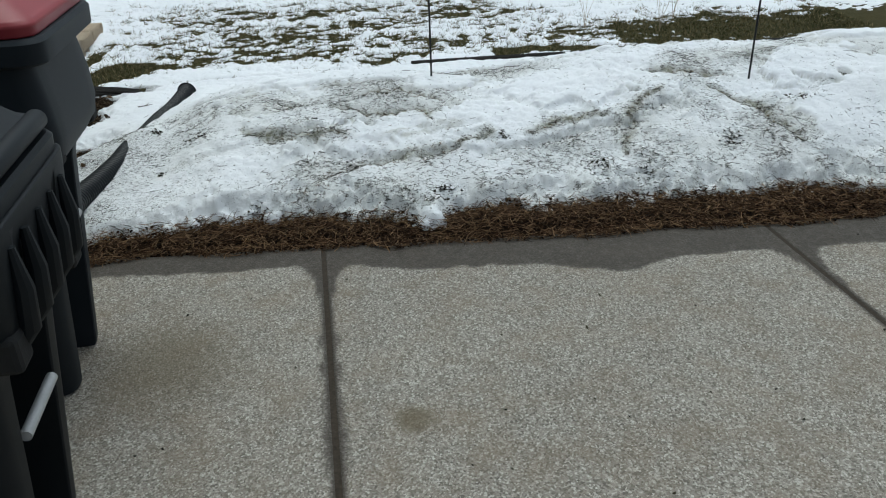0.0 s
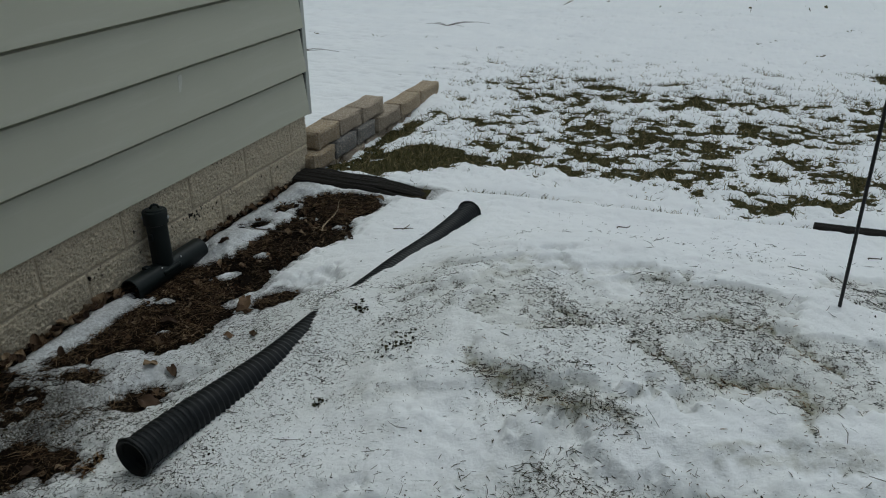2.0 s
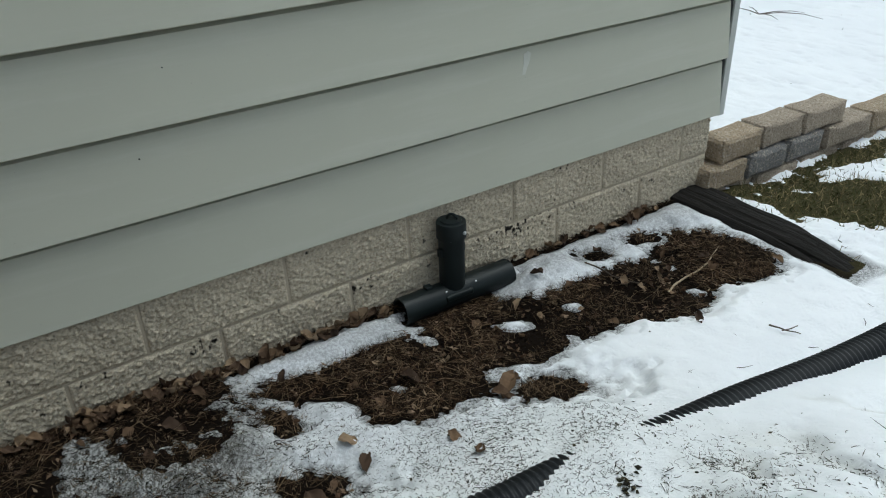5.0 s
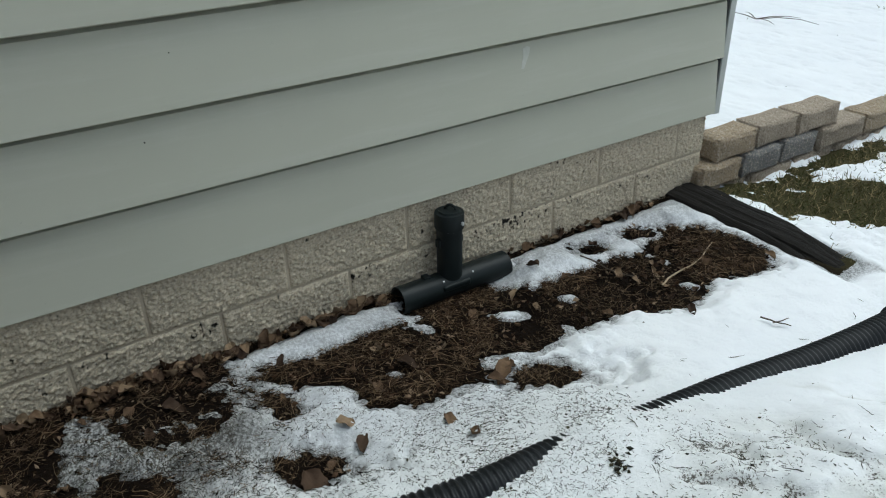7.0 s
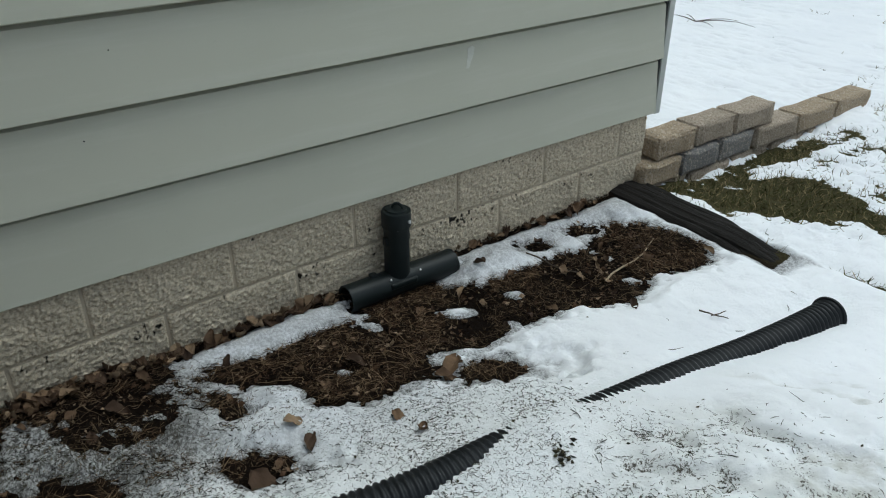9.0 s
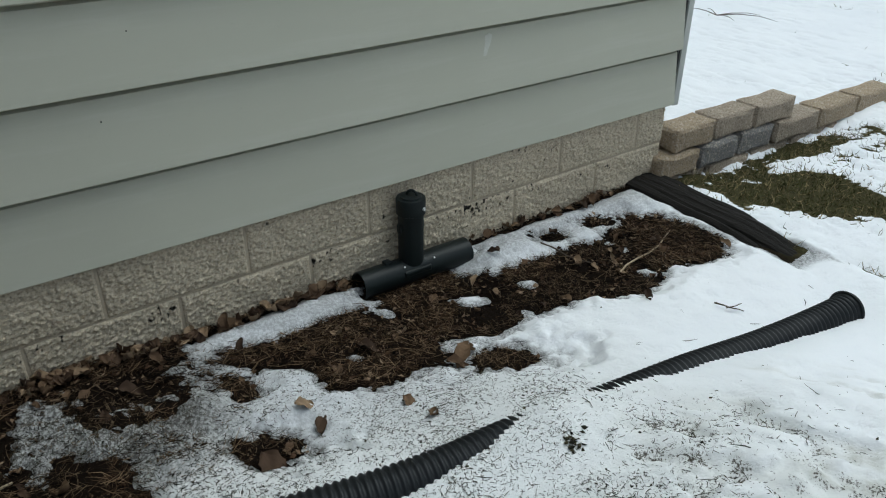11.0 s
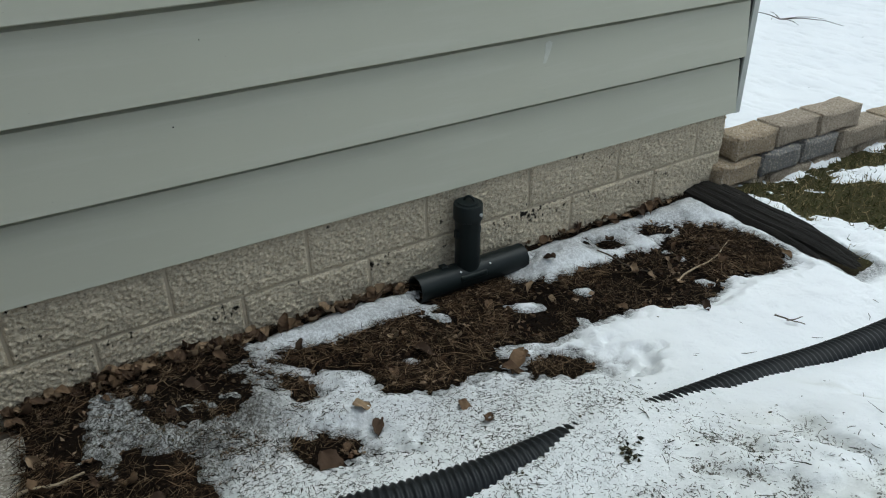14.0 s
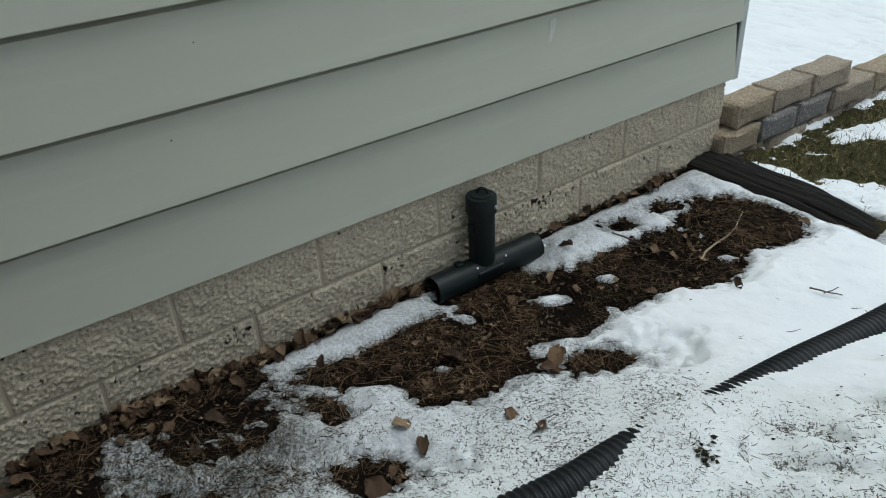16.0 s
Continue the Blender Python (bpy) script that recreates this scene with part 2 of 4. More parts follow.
def box_bm(x0, y0, z0, x1, y1, z1, bevel=0.0, segments=2):
    bm = bmesh.new()
    bmesh.ops.create_cube(bm, size=1)
    for v in bm.verts:
        v.co = Vector(((x0 + x1) / 2 + v.co.x * (x1 - x0), (y0 + y1) / 2 + v.co.y * (y1 - y0), (z0 + z1) / 2 + v.co.z * (z1 - z0)))
    if bevel:
        bmesh.ops.bevel(bm, geom=bm.edges[:], offset=bevel, segments=segments, affect="EDGES", profile=0.5)
    return bm


def tube(path, radii, sides=12, cap=True):
    """A round bar along a list of points, as a bmesh."""
    bm = bmesh.new()
    rings = []
    n = len(path)
    side = None
    for i, p in enumerate(path):
        a = Vector(path[min(i + 1, n - 1)]) - Vector(path[max(i - 1, 0)])
        a.normalize()
        if side is None:
            side = a.cross(Vector((0, 0, 1)) if abs(a.z) < 0.9 else Vector((1, 0, 0))).normalized()
        side = (side - a * side.dot(a)).normalized()
        other = a.cross(side)
        r = radii[i] if hasattr(radii, "__len__") else radii
        rings.append([bm.verts.new(Vector(p) + r * (math.cos(k * math.tau / sides) * side + math.sin(k * math.tau / sides) * other)) for k in range(sides)])
    for a, b in zip(rings, rings[1:]):
        for k in range(sides):
            bm.faces.new((a[k], a[(k + 1) % sides], b[(k + 1) % sides], b[k]))
    if cap:
        bm.faces.new(rings[0][::-1])
        bm.faces.new(rings[-1])
    return bm


def thing(name, label, category, group="", kind="", at=(0, 0, 0)):
    ob = new(name)
    ob.location = at
    ob.empty_display_size = 0.1
    return tagged(ob, label, category, group, kind)


def lattice(ix, iy, seed):
    h = (ix.astype(np.int64) * 374761393 + iy.astype(np.int64) * 668265263 + seed * 1442695041) & 0x7FFFFFFF
    h = ((h ^ (h >> 13)) * 1274126177) & 0x7FFFFFFF
    h = (h ^ (h >> 16)) & 0xFFFF
    return h / 65535.0


def vnoise(x, y, seed=0):
    x, y = np.broadcast_arrays(np.asarray(x, float), np.asarray(y, float))
    ix, iy = np.floor(x), np.floor(y)
    fx, fy = x - ix, y - iy
    fx, fy = fx * fx * fx * (fx * (fx * 6 - 15) + 10), fy * fy * fy * (fy * (fy * 6 - 15) + 10)
    a, b = lattice(ix, iy, seed), lattice(ix + 1, iy, seed)
    c, d = lattice(ix, iy + 1, seed), lattice(ix + 1, iy + 1, seed)
    return (a * (1 - fx) + b * fx) * (1 - fy) + (c * (1 - fx) + d * fx) * fy


def fnoise(x, y, seed=0, octaves=4, gain=0.5):
    """Fractal noise, about 0 to 1, mean 0.5."""
    total, amp, norm = 0.0, 1.0, 0.0
    x, y = np.asarray(x, float), np.asarray(y, float)
    for o in range(octaves):
        total = total + amp * vnoise(x + 17.3 * o, y - 9.1 * o, seed + o)
        norm += amp
        amp *= gain
        x, y = x * 2.03 * 0.966 - y * 2.03 * 0.259, x * 2.03 * 0.259 + y * 2.03 * 0.966
    return total / norm


def ease(v, a, b):
    t = np.clip((np.asarray(v, float) - a) / (b - a), 0, 1)
    return t * t * (3 - 2 * t)


# ---- plan ----
CORNER_Y = 2.195         # the house's far corner; its wall face is the plane x = 0
DRIVE = (1.881, -0.372)  # a joint of the driveway at its edge
DRIVE_TURN = radians(-3.83)
DRIVE_Z = -0.01
DU = (math.cos(DRIVE_TURN), math.sin(DRIVE_TURN))
DV = (-0.022, 0.99976)   # the joints run slightly askew to the edge


def drive_uv(x, y):
    dx, dy = x - DRIVE[0], y - DRIVE[1]
    det = DU[0] * DV[1] - DU[1] * DV[0]
    return (dx * DV[1] - dy * DV[0]) / det, (dy * DU[0] - dx * DU[1]) / det


def soil_z(x, y):
    u, v = drive_uv(x, y)
    z = -0.004 + 0.022 * (fnoise(x * 3, y * 3, 5) - 0.5) + 0.012 * (fnoise(x * 25, y * 25, 6, 3) - 0.5)
    z = z - 0.035 * np.exp(-((x - 0.12) / 0.07) ** 2) * ease(y, 0.66, 0.76) * (1 - ease(y, 1.12, 1.22))
    z = z + 0.02 * ease(y, 2.1, 3.0)
    z = z - 0.05 * np.exp(-((x - 0.08) / 0.16) ** 2) * ease(y, 2.30, 2.55) * (1 - ease(y, 3.3, 3.9))
    z = z + 0.018 * ease(v, 0.0, 0.12) * (1 - ease(v, 0.2, 0.5))
    lim = -0.20 * (1 - ease(x, 0.55, 1.05)) * ease(x, -0.5, 0.0) + 0.05 * (fnoise(x * 6, y * 6, 8) - 0.5)
    return np.where(v < lim, -0.06, np.where(v < 0.05, np.maximum(z, DRIVE_Z + 0.008), z) - 0.014 * (1 - ease(v - lim, 0.0, 0.06)))


# bare patches of the bed: centre x, y, half sizes along and across, turn in degrees
BARE = [
    (0.41, 1.80, 0.21, 0.180, 40), (0.435, 1.475, 0.22, 0.178, 85), (0.155, 1.465, 0.07, 0.04, 60), (0.165, 1.70, 0.085, 0.05, 70),
    (0.38, 1.22, 0.19, 0.155, 80), (0.31, 0.93, 0.25, 0.205, 90), (0.62, 0.88, 0.11, 0.05, 60), (0.36, 0.61, 0.20, 0.195, 70),
    (0.28, 0.45, 0.14, 0.12, 60), (0.22, 0.32, 0.12, 0.085, 70), (0.31, 0.23, 0.08, 0.045, 20), (0.59, 0.215, 0.08, 0.048, 60),
    (0.17, -0.03, 0.16, 0.10, 20), (0.52, -0.17, 0.09, 0.05, 20), (0.14, -0.43, 0.34, 0.13, 0), (0.09, 0.94, 0.22, 0.09, 90),
]
KEPT = [
    (0.33, 0.985, 0.055, 0.026, 60), (0.51, 0.88, 0.055, 0.022, 70), (0.55, 1.04, 0.085, 0.019, 62), (0.15, 1.17, 0.10, 0.06, 60),
    (0.37, 0.335, 0.085, 0.055, 50), (0.11, 0.46, 0.25, 0.064, 87), (0.36, 1.19, 0.02, 0.013, 60), (0.24, 0.73, 0.028, 0.016, 30),
    (0.38, 0.545, 0.024, 0.013, 60), (0.20, -0.22, 0.15, 0.065, 10), (0.52, 1.57, 0.03, 0.02, 20),
]
HOSE_R = 0.047


def hose_x(y):
    return 0.855 + 0.105 * ease(y, -0.2, 0.5) + 0.10 * ease(y, 0.5, 2.0)


def hose_z(y):
    return 0.112 - 0.012 * ease(y, 0.3, 0.9) - 0.050 * ease(y, 0.9, 1.8) - 0.022 * np.exp(-((y - 0.95) / 0.22) ** 2) - 0.018 * np.exp(-((y - 1.35) / 0.3) ** 2)


def hose_snow(y):
    """The snow's height along the hose: it buries the middle and frees both mouths."""
    over = np.interp(y, (-0.2, -0.1, 0.0, 0.3, 0.52, 0.62, 0.70, 0.80, 0.87, 0.95, 1.2, 1.5, 1.85), (-0.058, -0.052, -0.032, 0.008, 0.030, 0.050, 0.066, 0.062, 0.047, 0.042, 0.032, 0.015, -0.022))
    return hose_z(y) + over


def blob(x, y, cx, cy, rx, ry, turn):
    c, s = math.cos(radians(turn)), math.sin(radians(turn))
    a, b = (x - cx) * c + (y - cy) * s, -(x - cx) * s + (y - cy) * c
    r = np.sqrt((a / rx) ** 2 + (b / ry) ** 2)
    return (1 - r) * min(rx, ry)


# thawed seams across the bank: x, y of both ends and the sag between them
SEAMS = [
    (1.55, 0.47, 1.98, 0.26, 0.03), (1.98, 0.63, 2.36, 0.58, -0.04), (1.69, 0.81, 1.84, 0.70, 0.0), (1.73, -0.18, 2.05, 0.10, 0.05),
    (2.05, 0.10, 2.66, 0.22, -0.03), (1.54, 0.51, 2.00, 0.30, -0.05), (2.07, 0.84, 2.47, 0.67, 0.05), (2.86, 0.21, 3.28, 0.29, 0.03),
    (3.58, 0.44, 3.25, 0.00, -0.06), (3.57, 0.73, 3.98, 0.62, 0.02), (3.85, 0.44, 4.05, -0.04, 0.05), (2.36, 0.60, 2.40, 0.44, 0.02),
]


def seams(x, y, wide):
    """Nearness to a seam, 1 on its line."""
    wx, wy = x + 0.10 * (fnoise(x * 7, y * 7, 67) - 0.5), y + 0.12 * (fnoise(x * 7, y * 7, 68) - 0.5)
    out = np.zeros(np.shape(x))
    for x0, y0, x1, y1, sag in SEAMS:
        dx, dy = x1 - x0, y1 - y0
        ln = math.hypot(dx, dy)
        t = np.clip(((wx - x0) * dx + (wy - y0) * dy) / ln ** 2, 0, 1)
        off = np.hypot(wx - x0 - t * dx + dy / ln * sag * 4 * t * (1 - t), wy - y0 - t * dy - dx / ln * sag * 4 * t * (1 - t))
        out = np.maximum(out, np.exp(-(off / (wide * (0.35 + 0.65 * np.sin(math.pi * t)))) ** 2))
    return out


def snow_fields(x, y, full=False):
    """Depth of the snow over the soil (negative where bare) and its grime."""
    u, v = drive_uv(x, y)
    n1, n2 = fnoise(x * 2.2, y * 2.2, 21), fnoise(x * 9, y * 9, 31)
    n3 = fnoise(x * 40, y * 40, 41, 3)
    # the ploughed bank
    rise = 0.215 * ease(x, 0.55, 1.75) + 0.10 * ease(x, 2.6, 4.2)
    front = ease(y, -0.38, 0.90) ** 0.60
    bank = rise * front * (1 - ease(y, 1.0, 2.1))
    # plates of cleaner snow with broken edges on the bank
    plate = fnoise(x * 1.5 + 0.6 * n2, y * 3.1 + 0.5 * n2 - 0.5 * x, 57, 4)
    step = ease(plate, 0.485, 0.525)
    on_bank = ease(bank, 0.05, 0.15)
    # two clean slabs: a long broken one along the crest, a soft one low at the near end
    slab = blob(x, y, 2.72, 0.35, 0.92, 0.19, 5) + 0.11 * (n2 - 0.5) + 0.05 * (n3 - 0.5)
    drift = blob(x, y, 1.38, 0.02, 0.44, 0.25, 18) + 0.08 * (n2 - 0.5)
    clean = np.maximum(ease(slab, -0.005, 0.025), ease(drift, -0.02, 0.07))
    depth = 0.036 + bank + on_bank * (0.018 * step + 0.075 * (n1 - 0.5) + 0.036 * (n2 - 0.5) * (1 - 0.6 * step) + 0.018 * (n3 - 0.5) * (1 - 0.6 * step)) + on_bank * (0.024 * ease(slab, -0.004, 0.014) + 0.022 * ease(drift, -0.03, 0.08) - 0.016 * seams(x, y, 0.035) * (1 - clean))
    depth = depth + (1 - on_bank) * (0.012 * (n1 - 0.5) + 0.006 * (n2 - 0.5))
    near_hose = np.exp(-((x - hose_x(y)) / 0.17) ** 2) * ease(y, -0.3, -0.1) * (1 - ease(y, 1.85, 2.1))
    depth = depth + near_hose * (hose_snow(y) + (0.16 + 0.2 * ease(y, 0.1, 0.5) - 0.05 * ease(y, 0.72, 0.95)) * np.clip(x - hose_x(y), -0.08, 0.14) + 0.012 * (n2 - 0.5) + 0.006 * (n3 - 0.5) - soil_z(x, y) - depth)
    # toe along the driveway
    vw = v + 0.11 * (fnoise(x * 6.5, y * 6.5, 73) - 0.5) + 0.05 * (fnoise(x * 19, y * 19, 74, 3) - 0.5)
    toe = 0.115 - 0.17 * (1 - ease(x, 0.55, 1.0)) + 0.09 * ease(x, 1.0, 1.6) + 0.03 * ease(x, 3.0, 3.6) - 0.07 * np.exp(-((x - 2.34) / 0.12) ** 2) + 0.06 * (fnoise(x * 3.2, y * 0.6, 71) - 0.5)
    depth = np.minimum(depth, (vw - toe) * 0.78 + (0.055 + 0.045 * ease(x, 1.3, 2.0)) * (n2 - 0.45) + 0.045 * (n3 - 0.5))
    # bare patches of the bed
    wob = 0.046 * (fnoise(x * 11, y * 11, 81, 5, 0.6) - 0.5) * 2 + 0.034 * (fnoise(x * 48, y * 48, 83, 4, 0.65) - 0.5) * 2
    bare = np.full(np.shape(x), -1.0)
    for b in BARE:
        bare = np.maximum(bare, blob(x, y, *b))
    bare = bare + wob
    for b in KEPT:
        bare = np.minimum(bare, -blob(x, y, *b) * 1.4 + 0.3 * wob)
    edge = 0.050 + 0.03 * (n2 - 0.5)
    bare = np.maximum(bare, (edge - x) * (y < CORNER_Y + 0.05))
    bare = np.maximum(bare, np.minimum((0.12 - x) * 0.6, (0.15 - y) * 0.5))
    near_bed = (y < 2.16)
    tim = np.minimum(0.088 - np.abs(y - 2.10 - 0.02 * x), (0.75 - x) * 0.45) + 0.02 * (n2 - 0.5)
    bare = np.maximum(bare, tim)
    depth = np.where(near_bed, np.minimum(depth, 0.003 - bare * 0.42 + 0.8 * np.maximum(-bare - 0.06, 0)), depth)
    # thin rotten snow at the near end of the bed
    thin = (1 - ease(x, 0.42, 0.70)) * (1 - ease(y, 0.05, 0.30)) * near_bed
    depth = depth - thin * (0.011 + 0.060 * (fnoise(x * 24, y * 24, 91, 4, 0.65) - 0.5) + 0.05 * (fnoise(x * 8, y * 8, 92, 3) - 0.5))
    # the lawn, half bare
    far = 5.15 - 1.5 * ease(x, 3.1, 4.4) + 0.5 * (n1 - 0.5)
    mixed = ease(y, 2.32, 2.70) * (1 - ease(y - far, -0.7, 0.3)) * ease(x, -0.3, 0.9)
    lush = np.maximum(0, blob(x, y, 0.35, 2.50, 0.50, 0.28, 30)) * 9 + np.maximum(0, blob(x, y, 0.15, 2.95, 0.80, 0.13, 86)) * 12 + np.maximum(0, blob(x, y, 3.15, 5.45, 0.48, 0.3, 5)) * 5
    lush = lush + ease(x, 1.9, 3.0) * ease(y, 2.26, 2.36) * (1 - ease(y, 2.42, 2.70)) * 2.2 * ease(fnoise(x * 2.3, y * 3, 107, 3), 0.42, 0.62)
    lush = lush + 0.9 * ease(x, 3.9, 4.8) * ease(y, 2.1, 2.3) * (1 - ease(y, 2.8, 3.6))
    clump = 0.72 * fnoise(x * 11, y * 16, 101, 5, 0.68) + 0.28 * fnoise(x * 2.1, y * 3.0, 104, 3)
    want = np.clip(0.34 * mixed + 0.5 * np.minimum(lush, 1.2), 0, 0.8)
    lawn = (0.735 - want * 0.60 - clump) * 0.085
    sparse = ((fnoise(x * 6, y * 9, 111, 4, 0.66) > 0.78) & (y > 4.5)) * 0.03
    depth = np.where((y >= 2.16) | ((x < 0.05) & (y > 2.1)), np.minimum(depth, np.clip(lawn, -0.05, 0.02) - sparse), depth)
    # a thawed trough along the buried edging, from the timber's tip
    edge_y = 2.15 + 0.045 * (x - 0.8)
    trough = np.exp(-((y - edge_y - 0.02) / 0.045) ** 2) * ease(x, 0.75, 0.95) * (1 - ease(x, 4.6, 5.2))
    swell = np.exp(-((y - edge_y + 0.10) / 0.08) ** 2) * ease(x, 0.9, 1.4) * (1 - ease(x, 4.6, 5.2))
    depth = depth + (0.016 * swell - 0.024 * trough * (0.6 + 0.8 * n1)) * (depth > 0.012)
    depth = depth + np.exp(-((y - 2.225 - 0.01 * (x - 2.5)) / 0.06) ** 2) * ease(x, 2.72, 2.85) * (0.045 * ease(fnoise(x * 2.2, y * 0.5, 117, 2), 0.48, 0.66) - 0.016)
    # grime: old bank snow, the toe, and the thin patches
    crust = np.maximum(seams(x, y, 0.03), 0.45 * np.exp(-((plate - 0.472) / 0.018) ** 2) * ease(fnoise(x * 3.3, y * 3.3, 63), 0.45, 0.60)) * on_bank
    grime = on_bank * (1 - 0.8 * step) * (1 - 0.95 * clean) * np.clip(0.24 + 0.12 * ease(x, 1.8, 2.8) + 2.6 * (fnoise(x * 1.7, y * 2.6, 61) - 0.40), 0.06, 1)
    grime = grime + 0.9 * crust + 0.55 * on_bank * seams(x, y, 0.13) * n2 * 2 + 0.5 * np.exp(-((x - 1.8) / 0.4) ** 2 - ((y - 0.62) / 0.3) ** 2) + (0.2 + 0.7 * ease(x, 1.5, 1.9)) * (1 - ease(v, 0.25, 0.6)) * ease(v, 0.1, 0.2) * (0.4 + 1.2 * n2) + 1.0 * thin
    grime = grime + 0.6 * ease(x, 0.45, 0.8) * (1 - ease(x, 1.1, 1.7)) * (1 - ease(y, 0.8, 1.3)) * (1 - 0.6 * clean)
    grime = np.clip(grime, 0.03, 1.0) * (1 - ease(y, 1.75, 2.05)) + 0.02
    if full:
        # rotten and thin snow, plus grey painted in for the shade along the wall
        slush_shade = np.maximum(np.maximum(np.maximum(thin * 0.9, 0.24 * (1 - ease(x, 0.50, 0.85)) * (1 - ease(y, 0.60, 0.95)) * near_bed), 0.42 * (1 - ease(x, 0.14, 0.30)) * near_bed * (x < 0.9)), 0.75 * (1 - ease(depth, 0.004, 0.016)) * near_bed * (x < 0.9))
        return depth, grime, crust, slush_shade
    return depth, grime


def snow_top(x, y):
    d, g = snow_fields(np.asarray(x, float), np.asarray(y, float))
    s = soil_z(np.asarray(x, float), np.asarray(y, float))
    return np.maximum(s + d, s)


def spans(*stops):
    """Grid lines: (from, to, step) stretches, joined."""
    out = []
    for a, b, s in stops:
        out.extend(np.linspace(a, b, max(2, int(round(abs(b - a) / s)) + 1))[:-1])
    out.append(stops[-1][1])
    return np.array(out)


def sheet(xs, ys, height):
    X, Y = np.meshgrid(xs, ys)
    Z = height(X, Y)
    verts = np.stack([X, Y, Z], -1).reshape(-1, 3)
    idx = np.arange(len(verts)).reshape(len(ys), len(xs))
    quads = np.stack([idx[:-1, :-1], idx[:-1, 1:], idx[1:, 1:], idx[1:, :-1]], -1).reshape(-1, 4)
    return X.ravel(), Y.ravel(), verts, quads


# ---- ground ----
gx = spans((-300, -60, 60), (-60, -10, 10), (-10, -1, 1.0), (-1, -0.1, 0.1), (-0.1, 1.3, 0.015), (1.3, 5.2, 0.04), (5.2, 12, 0.5), (12, 60, 8), (60, 300, 60))
gy = spans((-300, -60, 60), (-60, -10, 10), (-10, -1.5, 1.0), (-1.5, -0.7, 0.1), (-0.7, 2.2, 0.015), (2.2, 6.0, 0.03), (6, 12, 0.5), (12, 60, 8), (60, 300, 60))
X, Y, verts, quads = sheet(gx, gy, soil_z)
me = mesh_arrays("ground", verts, quads, SOIL, True)
store(me, "turf", ease(Y, 2.0, 2.2))
tagged(new("ground", me), "dark garden soil and brown winter lawn under the snow", "ground", kind="structure")

sx = spans((-300, -60, 60), (-60, -10, 10), (-10, -4.5, 0.3), (-4.5, -0.4, 0.045), (-0.4, -0.02, 0.02), (-0.02, 4.7, 0.0105), (4.7, 7, 0.03), (7, 14, 0.3), (14, 60, 8), (60, 300, 60))
sy = spans((-0.62, 2.2, 0.0105), (2.2, 5.8, 0.0165), (5.8, 8.5, 0.035), (8.5, 14, 0.3), (14, 60, 8), (60, 300, 60))
X, Y, verts, quads = sheet(sx, sy, lambda a, b: np.zeros_like(a))
depth, grime, crust, slush_shade = snow_fields(X, Y, True)
inside = (X < -0.03) & (Y < CORNER_Y + 0.03)
depth = np.where(inside, -0.1, depth)
verts[:, 2] = soil_z(X, Y) + np.maximum(depth, -0.03)
keep = (depth[quads] > -0.008).any(1) & ~inside[quads].all(1)
used = np.zeros(len(verts), bool)
used[quads[keep].ravel()] = True
remap = np.cumsum(used) - 1
me = mesh_arrays("snow", verts[used], remap[quads[keep]], SNOW, True)
store(me, "grime", grime[used])
store(me, "crust", crust[used])
store(me, "slush_shade", slush_shade[used])
tagged(new("snow", me), "melting snow cover with a dirty ploughed bank, littered with needles", "snow", kind="structure")

